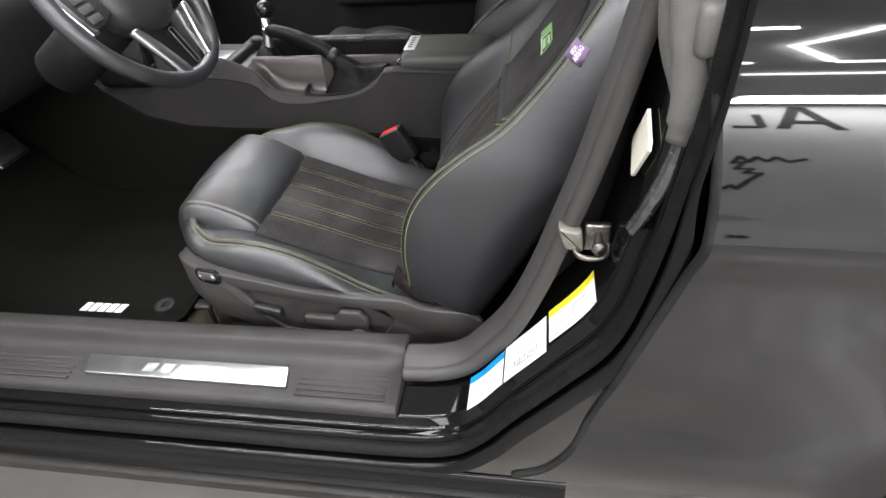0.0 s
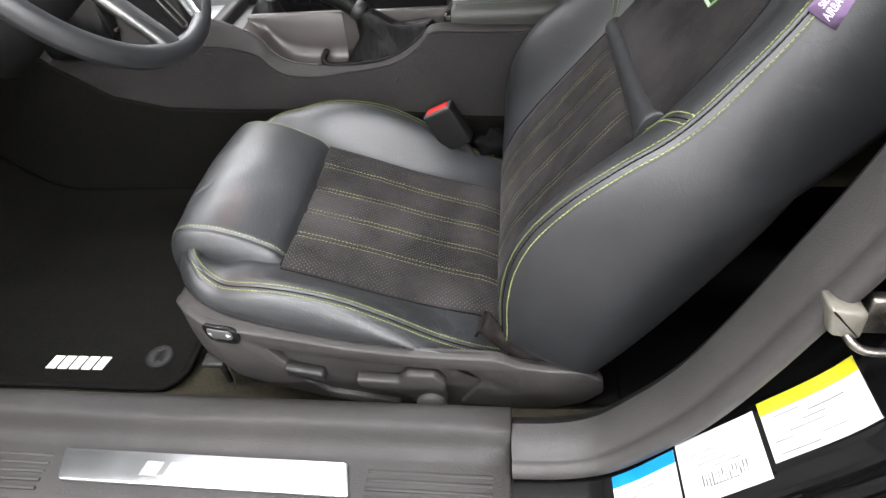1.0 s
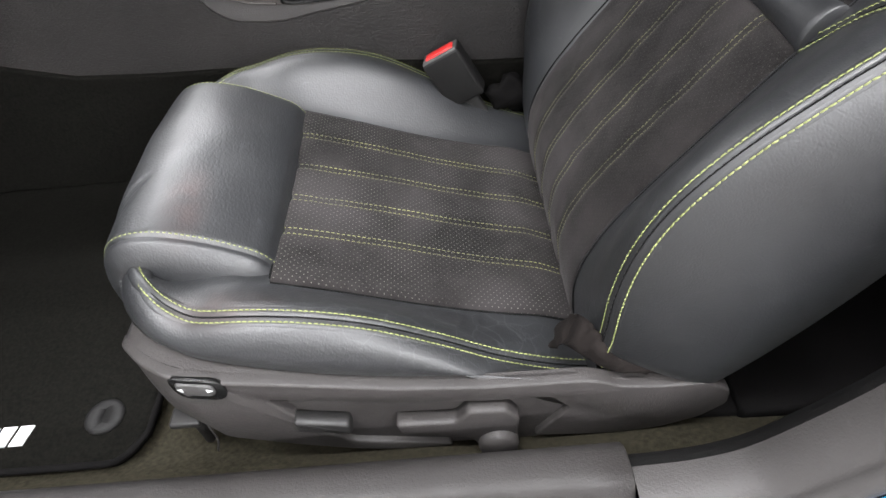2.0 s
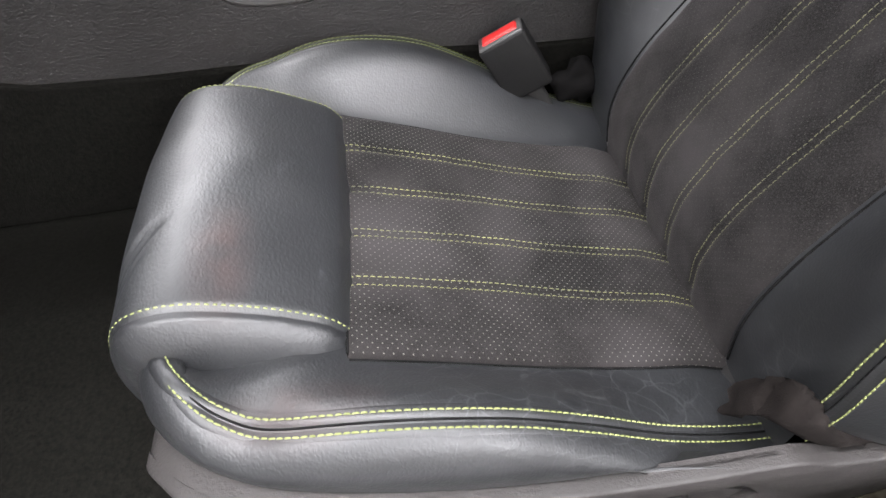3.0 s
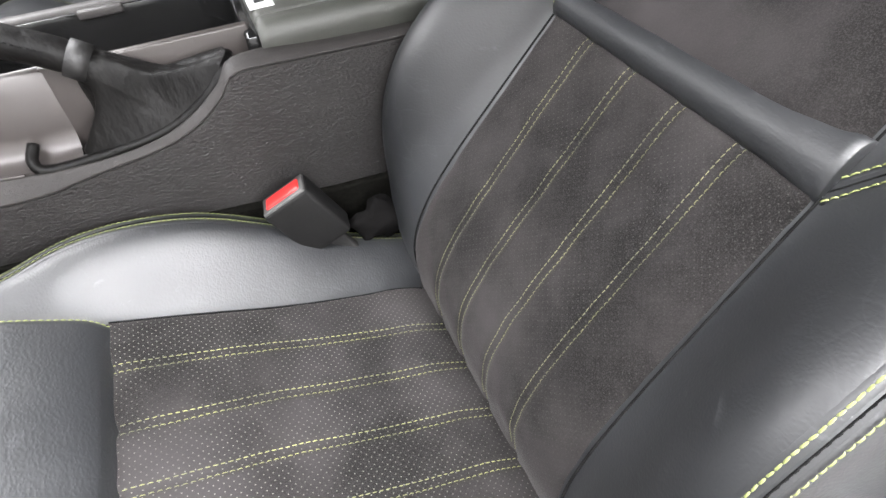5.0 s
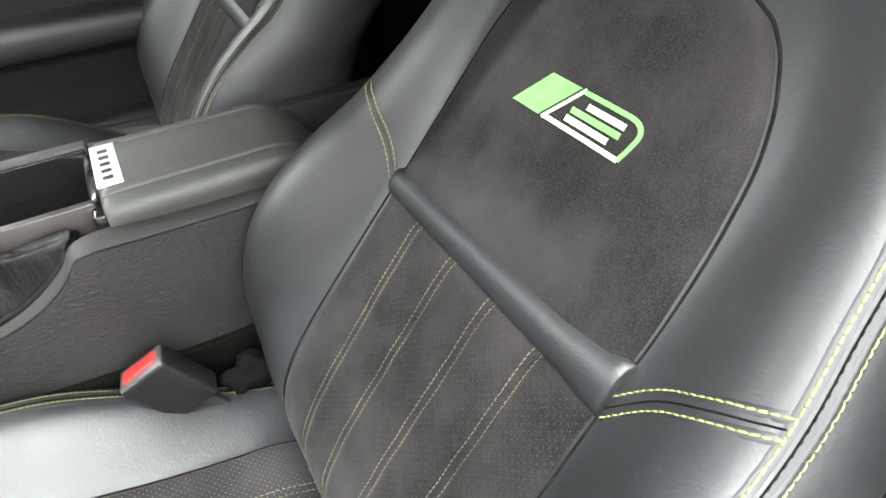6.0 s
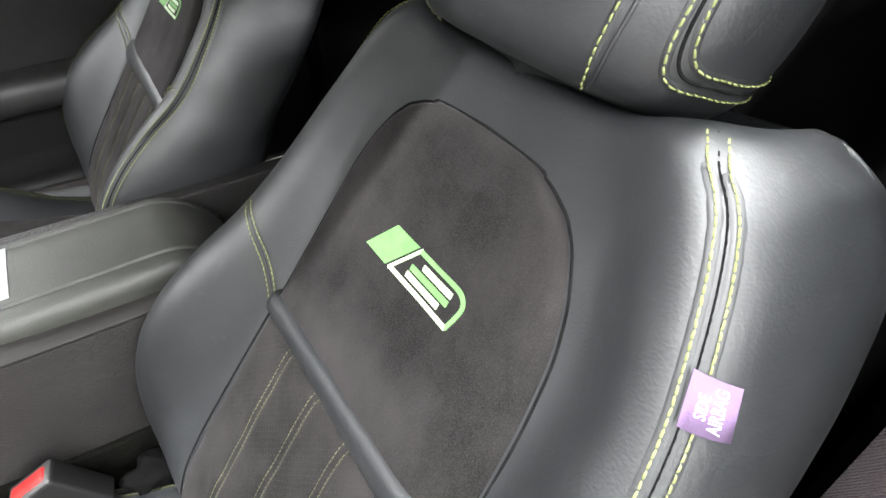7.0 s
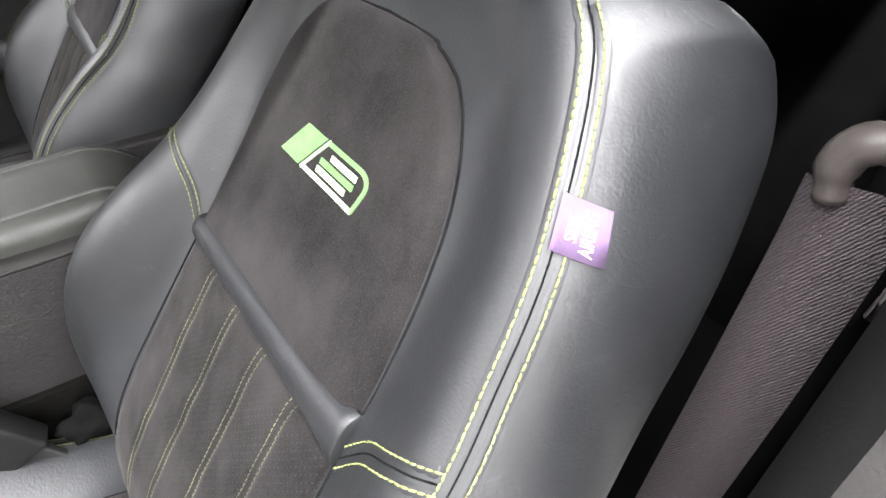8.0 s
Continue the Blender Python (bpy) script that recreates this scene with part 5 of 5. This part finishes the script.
def lettering(text, size):
    """Flat letters as a mesh, centred on the origin."""
    cu = bpy.data.curves.new("letters", "FONT")
    cu.body, cu.size = text, size
    cu.align_x, cu.align_y = "CENTER", "CENTER"
    cu.resolution_u = 3
    ob = bpy.data.objects.new("letters", cu)
    scene.collection.objects.link(ob)
    me = bpy.data.meshes.new_from_object(ob.evaluated_get(bpy.context.evaluated_depsgraph_get()))
    bpy.data.objects.remove(ob)
    return me


for text, o in (("SIDE", 0.0075), ("AIRBAG", 0.0128)):
    me = lettering(text, 0.0060)
    for v in me.vertices:
        s = 0.5375 + v.co.x
        v.co = bolster(s, back_seam(s) + o - v.co.y, 0.0053)
    part("print", me, WHITE, tag, "white print", smooth=False)


# ---- console, wheel, belts and small things ----
console = thing("centre_console", (-0.5, CAR_Y, 0.29), "grey grained plastic centre console", "console")
side_top = [(-1.35, 0.60), (-1.1, 0.655), (-0.95, 0.668), (-0.80, 0.662), (-0.735, 0.648), (-0.712, 0.636), (-0.695, 0.614), (-0.665, 0.597), (-0.60, 0.592), (-0.545, 0.600), (-0.470, 0.610), (-0.425, 0.627), (-0.395, 0.650), (-0.372, 0.672), (-0.30, 0.671), (-0.20, 0.668), (0.10, 0.660)]
tops = spline(side_top, 4)
for face, sgn in ((1.345, 1), (2 * CAR_Y - 1.345, -1)):
    outline = [(0.10, 0.28), (-1.35, 0.28)] + [(float(a), float(b)) for a, b in tops]
    part("side_panel", prism(outline, lambda a, b, c, f=face, g=sgn: (a, f + g * c, b), 0.03, 0.004), CONSOLE, console, smooth=False)
def side_z(x):
    return float(np.interp(x, [p[0] for p in tops], [p[1] for p in tops]))


# smooth moulding above the seam, widest ahead of the scoop
rise = smooth_table([(-1.35, 0.040), (-0.76, 0.042), (-0.73, 0.034), (-0.69, 0.026), (-0.65, 0.021), (-0.60, 0.018), (-0.55, 0.011), (-0.40, 0.010), (-0.36, 0.007), (0.10, 0.007)])
reach_in = smooth_table([(-1.35, 0.018), (-0.75, 0.020), (-0.66, 0.021), (-0.60, 0.018), (-0.55, 0.011), (-0.42, 0.012), (-0.36, 0.028), (0.10, 0.028)])
moulding, rim_line = [], []
for x in list(np.linspace(-1.34, -0.78, 12)) + list(np.linspace(-0.76, -0.33, 60)) + list(np.linspace(-0.30, 0.10, 10)):
    z, up, inn = side_z(x), rise(x), reach_in(x)
    moulding.append([(x, 1.352, z - 0.006), (x, 1.3485, z - 0.001), (x, 1.347, z + 0.0015), (x, 1.3475, z + 0.003), (x, 1.348 + 0.55 * inn, z + 0.62 * up), (x, 1.346 + 0.86 * inn, z + 0.93 * up), (x, 1.347 + inn, z + up), (x, 1.349 + inn, z + up - 0.0015), (x, 1.350 + inn, z + up - 0.008)])
    if -0.742 <= x <= -0.60:
        rim_line.append((x, 1.3475 + inn, z + up))
part("top_moulding", sheet(moulding), MOULDING, console, "smooth grey plastic moulding above the seam")
part("scoop_rim", tube(rim_line, 0.0018, 8), SATIN, console, "bright satin edge")

# satin scoop inside the rim, ahead of the handbrake boot
rows = []
for x in np.linspace(-0.742, -0.552, 38):
    y0, z0 = 1.348 + reach_in(x), side_z(x) + rise(x) - 0.001
    zf = z0 - 0.004 * ease((x + 0.742) / 0.03)
    r = min(0.026, max(0.004, 0.688 - zf))
    row = [(x, y0, z0), (x, y0 + 0.003, zf)]
    for v in np.linspace(0, math.pi / 2, 9):
        row.append((x, 1.404 - r + r * math.sin(v), zf + 0.002 + r * (1 - math.cos(v))))
    row += [(x, 1.405, max(0.694, zf + r + 0.004)), (x, 1.414, max(0.697, zf + r + 0.006))]
    rows.append(row)
part("scoop", sheet(rows), SATIN, console, "satin brown-grey scoop")
part("tray_floor", solid_box(-0.60, -0.35, 1.352, 1.41, 0.575, 0.594, 0.004), PLASTIC_DARK, console)
part("tray_rim", solid_box(-0.556, -0.345, 1.405, 1.415, 0.58, 0.697, 0.003), SATIN, console, "satin wall of the tray")
part("bin_rim", solid_box(-0.80, -0.340, 1.538, 1.556, 0.58, 0.703, 0.004), PLASTIC, console)
part("bin_notch", solid_box(-0.52, -0.47, 1.530, 1.540, 0.690, 0.700, 0.002), PLASTIC, console)
part("bin_well", solid_box(-0.80, -0.345, 1.412, 1.540, 0.575, 0.60, 0.004), GLOSS_BLACK, console, "deep black open bin")
part("bin_lining", solid_box(-0.80, -0.345, 1.534, 1.5385, 0.60, 0.698, 0.001), GLOSS_BLACK, console)
part("bin_front", solid_box(-0.82, -0.79, 1.36, 1.60, 0.58, 0.695, 0.008), PLASTIC_DARK, console)
part("shift_plate", solid_box(-1.05, -0.745, 1.352, 1.60, 0.64, 0.672, 0.01), PLASTIC_DARK, console)
part("shift_surround", solid_box(-0.93, -0.80, 1.42, 1.53, 0.671, 0.676, 0.002), ALU, console, "bright shifter surround")
for k in range(3):
    part("console_button", solid_box(-0.86 + 0.03 * k, -0.835 + 0.03 * k, 1.372, 1.388, 0.671, 0.676, 0.002), PLASTIC, console)
lid_rows = []
for x in list(np.linspace(-0.338, -0.328, 4)) + list(np.linspace(-0.31, -0.16, 10)) + list(np.linspace(-0.15, -0.065, 16)):
    top = 0.7045 - 0.005 * max(0.0, (-0.329 - x) / 0.009) ** 2 - 0.060 * max(0.0, (x + 0.155) / 0.09) ** 2.2
    half = []
    for dy, dz in ((0.0, 0.0), (0.030, 0.0), (0.0535, -0.0002), (0.0555, -0.0010), (0.0570, -0.0040), (0.0595, -0.0042), (0.0610, -0.0012), (0.0630, -0.0006), (0.0720, -0.002), (0.0800, -0.007), (0.0840, -0.015), (0.0850, -0.024), (0.0835, -0.029), (0.0838, -0.040)):
        half.append((dy, dz))
    lid_rows.append([(x, 1.461 - dy, top + dz) for dy, dz in half[::-1]] + [(x, 1.461 + dy, top + dz) for dy, dz in half[1:]])
lid_rows = [[(p[0], p[1], 0.66) for p in lid_rows[0]]] + lid_rows
lid = part("lid", sheet(lid_rows), LID, console, "grey-green padded console lid with stitched grooves")
sharp(lid, 50)
part("lid_hinge", solid_box(-0.352, -0.336, 1.385, 1.540, 0.640, 0.690, 0.004), GLOSS_BLACK, lid, "black lid latch")
badge = part("badge", solid_box(-0.338, -0.310, 1.417, 1.519, 0.7035, 0.7060, 0.0008), BADGE, lid, "silver badge plate")
for k in range(5):
    y = 1.428 + 0.0165 * k
    part("badge_bar", solid_box(-0.330, -0.319, y + 0.002, y + 0.010, 0.7060, 0.7064), PLASTIC_DARK, badge, smooth=False)

handbrake = thing("handbrake", (-0.5, 1.38, 0.59), "black leather handbrake lever with a creased boot", "handbrake")
part("grip", tube(spline([(-0.69, 1.425, 0.758), (-0.66, 1.42, 0.757), (-0.60, 1.412, 0.742), (-0.54, 1.402, 0.716), (-0.51, 1.396, 0.698)], 5), [0.010, 0.013, 0.015] + [0.0170] * 15 + [0.016] * 3, 14), BOOT, handbrake)
part("collar", tube([(-0.522, 1.398, 0.706), (-0.505, 1.395, 0.695)], 0.0195, 14), PLASTIC_DARK, handbrake)
part("release_button", tube([(-0.70, 1.426, 0.759), (-0.688, 1.425, 0.758)], 0.008, 12), CHROME, handbrake, "chrome release button")
rows = []
for i in range(34):
    t = i / 33
    ring = []
    for j in range(72):
        a = 2 * math.pi * j / 72
        ca, sa = math.cos(a), math.sin(a)
        sq = (abs(ca) ** 4 + abs(sa) ** 4) ** -0.25
        high = Vector((-0.512 + 0.017 * ca * 0.75, 1.396 + 0.017 * sa, 0.698 + 0.017 * ca * 0.6))
        bx = -0.463 + 0.086 * ca * sq
        low = Vector((bx, 1.385 + 0.021 * sa * sq, side_z(bx) + 0.013))
        w = t ** 1.25 if ca < 0 else t ** 0.9
        q = high.lerp(low, w)
        pinch = math.sin(math.pi * t) ** 1.2
        wave = (1.45 * a / math.pi + 0.55 * t + 0.2) % 1.0
        crease = 1 - abs(2 * wave - 1)
        q += (Vector((-0.480, 1.388, q.z)) - q) * (0.50 * pinch * (1 - crease))
        q.z -= 0.018 * pinch * max(0.0, ca)
        q.y = max(q.y, 1.3585)
        ring.append(q)
    rows.append(ring)
part("boot_roll", tube(spline([(-0.592, 1.392, 0.628), (-0.597, 1.376, 0.617), (-0.585, 1.3675, 0.608), (-0.53, 1.3655, 0.610), (-0.46, 1.3655, 0.620), (-0.41, 1.3665, 0.646), (-0.385, 1.372, 0.668), (-0.375, 1.395, 0.674)], 5), 0.0060, 10), BOOT, handbrake, "rolled lower edge of the boot")
part("boot", sheet(rows, closed=True), BOOT, handbrake, "creased leather boot")
grip_line = [(-0.675, 1.4075, 0.7615), (-0.60, 1.396, 0.7495), (-0.54, 1.385, 0.722)]
part("stitching", stitches([Vector(p) for p in spline(grip_line, 30)], [Vector((0, -0.7, 0.7))] * 61, pitch=0.006, length=0.004, width=0.0008), THREAD_DARK, handbrake, "black seam along the grip", kind="stuff")

shifter = thing("gear_lever", (-0.72, CAR_Y, 0.66), "gear lever with a black ball knob and chrome shaft", "gear lever")
knob = [[(-0.705 + 0.023 * math.cos(v) * math.cos(a), CAR_Y + 0.023 * math.cos(v) * math.sin(a), 0.797 + 0.023 * math.sin(v)) for a in np.linspace(0, 2 * math.pi, 25)] for v in np.linspace(-math.pi / 2, math.pi / 2, 15)]
part("knob", sheet(knob), GLOSS_BLACK, shifter)
part("shaft", tube([(-0.72, CAR_Y, 0.69), (-0.719, CAR_Y, 0.705), (-0.714, CAR_Y, 0.735), (-0.708, CAR_Y, 0.778)], [0.017, 0.016, 0.012, 0.011], 14), ALU, shifter)
part("boot", tube([(-0.73, CAR_Y, 0.655), (-0.725, CAR_Y, 0.68), (-0.72, CAR_Y, 0.71)], [0.045, 0.032, 0.014], 16), BOOT, shifter)

wheel_top = thing("steering_wheel", (-0.775, 1.06, 0.94), "black leather steering wheel with silver spokes", "steering wheel")
WC, WA = Vector((-0.775, 1.06, 0.942)), radians(34)
WU, WV, WN = Vector((-math.sin(WA), 0, math.cos(WA))), Vector((0, 1, 0)), Vector((math.cos(WA), 0, math.sin(WA)))


def on_wheel(a, b, c):
    """A place on the wheel: a across, b up, c towards the driver."""
    dish = -0.018 * max(0.0, 1 - math.hypot(a, b) / 0.17)
    return WC + WV * a + WU * b + WN * (c - dish)


part("rim", sheet([[WC + (WU * math.cos(a) + WV * math.sin(a)) * (0.178 + 0.0155 * math.cos(b)) + WN * 0.0165 * math.sin(b) for b in np.linspace(0, 2 * math.pi, 17)] for a in np.linspace(0, 2 * math.pi, 97)]), LEATHER, wheel_top, "black leather rim")
hub_rows = [[WC + (WU * math.cos(a) * 0.92 + WV * math.sin(a)) * r + WN * h for a in np.linspace(0, 2 * math.pi, 41)] for r, h in ((0.060, -0.05), (0.086, -0.02), (0.088, 0.010), (0.082, 0.024), (0.060, 0.033), (0.030, 0.037), (0.0, 0.038))]
part("hub", sheet(hub_rows), PLASTIC_DARK, wheel_top, "dark airbag hub")
for sg, mid in ((-1, 0.0), (1, 0.024)):
    def across(a, sg=sg, mid=mid):
        return a if sg < 0 else mid - a

    arm = [(-0.090, -0.058), (-0.072, -0.056), (-0.050, -0.098), (-0.030, -0.148), (-0.024, -0.172), (-0.040, -0.178), (-0.056, -0.164), (-0.070, -0.118)]
    part("spoke_trim", prism(round_outline([(across(a), b) for a, b in arm], 0.006, 3), lambda a, b, c: on_wheel(a, b, c + 0.002), 0.012, 0.004), ALU, wheel_top, "satin silver spoke trim")
    side_arm = [(-0.172, 0.045), (-0.085, 0.048), (-0.085, -0.018), (-0.118, -0.028), (-0.172, -0.030)]
    spoke = part("spoke", prism(round_outline([(a * -sg, b) for a, b in side_arm], 0.008, 3), lambda a, b, c: on_wheel(a, b, c - 0.006), 0.014, 0.004), PLASTIC_DARK, wheel_top)
    strip_arm = [(-0.170, 0.045), (-0.156, 0.046), (-0.150, -0.022), (-0.140, -0.034), (-0.160, -0.036)]
    part("spoke_trim", prism(round_outline([(a * -sg, b) for a, b in strip_arm], 0.004, 3), lambda a, b, c: on_wheel(a, b, c + 0.004), 0.008, 0.002), ALU, wheel_top, "satin silver spoke trim")
    for k in range(3):
        part("wheel_button", prism(round_outline([(-sg * (-0.140), 0.032 - 0.019 * k), (-sg * (-0.112), 0.032 - 0.019 * k), (-sg * (-0.112), 0.018 - 0.019 * k), (-sg * (-0.140), 0.018 - 0.019 * k)], 0.003, 3), lambda a, b, c: on_wheel(a, b, c + 0.007), 0.004, 0.001), PLASTIC_GREY, spoke, "grey switch")
part("lower_spoke", prism(round_outline([(-0.070, -0.060), (0.094, -0.060), (0.052, -0.178), (-0.028, -0.178)], 0.006, 3), lambda a, b, c: on_wheel(a, b, c - 0.006), 0.013, 0.004), GLOSS_BLACK, wheel_top, "glossy black lower spoke")
slot = round_outline([(-0.001, -0.085), (0.014, -0.085), (0.018, -0.162), (0.004, -0.162)], 0.006, 4)
part("slot_edge", tube([on_wheel(a, b, 0.008) for a, b in slot + slot[:1]], 0.0014, 6), SATIN, wheel_top, "thin bright edge of the slot")
stitch_pts = [(0.178 * math.sin(a) - 0.0, 0.178 * math.cos(a)) for a in np.linspace(radians(40), radians(150), 120)]
part("stitching", stitches([WC + (WU * b + WV * a) * 0.93 + WN * 0.012 for a, b in stitch_pts], [WN] * len(stitch_pts), pitch=0.006, length=0.003, width=0.0008), THREAD_WORN, wheel_top, "grey stitching inside the rim", kind="stuff")
part("column", tube([WC - WN * 0.04, WC - WN * 0.25], 0.055, 20), PLASTIC_BLACK, wheel_top)

buckle = thing("belt_buckle", (-0.36, 1.30, 0.47), "black belt buckle with a red release button", "buckle")
BX = Vector((0.87, -0.13, 0.47)).normalized()
BD = Vector((0.42, -0.05, -0.90)).normalized()
BD = (BD - BX * BD.dot(BX)).normalized()
BT = BX.cross(BD).normalized()
BM = Matrix((BX, BT, BD)).transposed().to_4x4()
BM.translation = Vector((-0.368, 1.298, 0.543))
part("housing", solid_box(-0.031, 0.031, -0.017, 0.017, 0.0, 0.085, 0.005, 3, BM), PLASTIC_BLACK, buckle)
part("bezel", solid_box(-0.0290, 0.0290, -0.0150, 0.0150, -0.0015, 0.006, 0.002, 2, BM), SWITCH, buckle, "worn grey edge round the button")
part("button", solid_box(-0.0235, 0.0235, -0.0092, 0.0092, -0.004, 0.010, 0.003, 3, BM), RED, buckle, "red release button")
part("stalk", solid_box(-0.015, 0.015, -0.006, 0.006, 0.08, 0.2, 0.003, 2, BM), PLASTIC_DARK, buckle)

mat = thing("floor_mat", (-1.05, 1.06, 0.29), "black pile floor mat with silver lettering bars", "floor mat")
def mat_z(x):
    return 0.334 + 0.5 * ease((-1.25 - x) / 0.55)


mat_rows = []
for x in np.linspace(-1.55, -0.765, 80):
    cut = 0.035 * max(0.0, (x + 0.805) / 0.04) ** 2.5
    y0, y1 = 0.792 + cut, 1.334 - cut
    row = [(x, y0, mat_z(x) - 0.014), (x, y0 + 0.001, mat_z(x) - 0.003)]
    row += [(x, y, mat_z(x) + 0.0015 * noise.noise(Vector((x * 30, y * 30, 2)))) for y in np.linspace(y0 + 0.004, y1 - 0.004, 50)]
    row += [(x, y1 - 0.001, mat_z(x) - 0.003), (x, y1, mat_z(x) - 0.014)]
    mat_rows.append(row)
mat_rows.append([(-0.763, p[1], 0.320) for p in mat_rows[-1]])
part("carpet_top", sheet(mat_rows), MATPILE, mat)
binding = [(x, 0.792 + 0.035 * max(0.0, (x + 0.805) / 0.04) ** 2.5, mat_z(x) - 0.004) for x in np.linspace(-1.4, -0.765, 50)] + [(-0.764, y, 0.330) for y in np.linspace(0.835, 1.29, 12)]
part("binding", tube(binding, 0.0045, 8), BLACK_CLOTH, mat, "black sewn binding")
part("fixing_button", tube([(-0.823, 0.852, 0.330), (-0.823, 0.852, 0.337), (-0.823, 0.852, 0.339), (-0.823, 0.852, 0.3385)], [0.024, 0.024, 0.019, 0.008], 24), PLASTIC_BLACK, mat, "round plastic fixing button")
for k in range(5):
    x = -1.018 + 0.022 * k
    part("letter_bar", prism([(x - 0.002, 0.822), (x + 0.015, 0.822), (x + 0.020, 0.848), (x + 0.003, 0.848)], lambda a, b, c: (a, b, 0.3338 + c), 0.002), WHITE, mat, "silver embroidered shape", smooth=False)

pedal = thing("brake_pedal", (-1.36, 1.14, 0.55), "rubber brake pedal with a bright rim", "pedal")
PM = pose(-1.335, 1.135, 0.575, 0, 55, 0)
part("pad", solid_box(-0.035, 0.035, -0.045, 0.045, 0.0, 0.012, 0.005, 2, PM), RUBBER, pedal)
part("rim", solid_box(-0.039, 0.039, -0.049, 0.049, -0.004, 0.005, 0.003, 2, PM), STEEL, pedal, "bright metal rim")
part("arm", tube([(-1.345, 1.135, 0.57), (-1.42, 1.135, 0.68), (-1.45, 1.135, 0.85)], 0.01, 8), PLASTIC_DARK, pedal)

belt = thing("seat_belt", (0.2, 0.75, 0.9), "taupe woven seat belt hanging from its guide", "seat belt")
strip = spline([(0.156, 0.771, 0.916), (0.152, 0.772, 0.87), (0.142, 0.776, 0.77), (0.132, 0.782, 0.65), (0.125, 0.79, 0.50), (0.12, 0.79, 0.36)], 6)
part("webbing", sheet([[(x + 0.009, y - 0.0225, z), (x + 0.007, y - 0.023, z), (x - 0.001, y, z), (x - 0.007, y + 0.023, z), (x - 0.005, y + 0.0225, z)] for x, y, z in strip]), BELT, belt, "taupe woven webbing")
part("guide", tube(spline([(0.155, 0.782, 0.906), (0.154, 0.784, 0.924), (0.155, 0.777, 0.937), (0.158, 0.760, 0.940), (0.161, 0.740, 0.936), (0.163, 0.728, 0.922), (0.163, 0.727, 0.904)], 5), [0.0085] * 4 + [0.0100] * 8 + [0.0092] * 19, 14), BELT_PLASTIC, belt, "taupe plastic belt guide")
part("guide_bar", tube([(0.146, 0.741, 0.862), (0.156, 0.738, 0.905)], 0.003, 10), CHROME, belt, "chrome bar of the guide")

# crumpled cloth flap where cushion, backrest and shield meet
flap = thing("cloth_flap", (-0.22, 0.81, 0.44), "crumpled dark brown cloth flap beside the seat hinge", "cloth")
spine = spline([(-0.268, 0.838, 0.452), (-0.262, 0.818, 0.486), (-0.245, 0.806, 0.478), (-0.222, 0.800, 0.458), (-0.19, 0.797, 0.446), (-0.15, 0.797, 0.438), (-0.12, 0.80, 0.432)], 6)
rows = []
for i, (x, y, z) in enumerate(spine):
    t = i / (len(spine) - 1)
    half = 0.020 * (1 - t) ** 0.7 + 0.004
    ring = []
    for j in range(14):
        a = 2 * math.pi * j / 14
        q = Vector((x + 0.35 * half * math.cos(a), y + 0.010 * math.sin(a) * (1 - 0.5 * t), z + half * math.cos(a)))
        k = 0.007 * noise.noise(q * 70) + 0.004 * noise.noise(q * 160)
        ring.append(q + Vector((k * 0.5, -k, k * 0.6)))
    rows.append(ring)
part("cloth", sheet(rows, closed=True), FLAP_CLOTH, flap)
lump = thing("cloth_flap", (-0.27, 1.28, 0.47), "crumpled dark cloth flap beside the belt buckle", "cloth")
rows = []
for i in range(15):
    v = -math.pi / 2 + math.pi * i / 14
    ring = []
    for j in range(18):
        a = 2 * math.pi * j / 18
        d = Vector((math.cos(v) * math.cos(a) * 0.032, math.cos(v) * math.sin(a) * 0.016, math.sin(v) * 0.032))
        q = Vector((-0.262, 1.306, 0.456)) + d
        ring.append(q + d.normalized() * (0.014 * noise.noise(q * 55) + 0.006 * noise.noise(q * 130)) if d.length > 0 else q)
    rows.append(ring)
part("cloth", sheet(rows, closed=True), BLACK_CLOTH, lump)

wiring = thing("seat_wiring", (-0.665, 0.80, 0.322), "thin grey wire and dark clip under the seat front", "wire")
part("wire", tube(spline([(-0.672, 0.835, 0.400), (-0.676, 0.818, 0.372), (-0.668, 0.806, 0.345), (-0.672, 0.800, 0.326)], 5), 0.0011, 8), PLASTIC_GREY, wiring, "pale wire")
part("bracket", solid_box(-0.712, -0.676, 0.806, 0.830, 0.372, 0.382, 0.003), PLASTIC_DARK, wiring, "dark metal clip")
part("bracket_leg", solid_box(-0.690, -0.680, 0.812, 0.824, 0.322, 0.374, 0.003), PLASTIC_DARK, wiring)
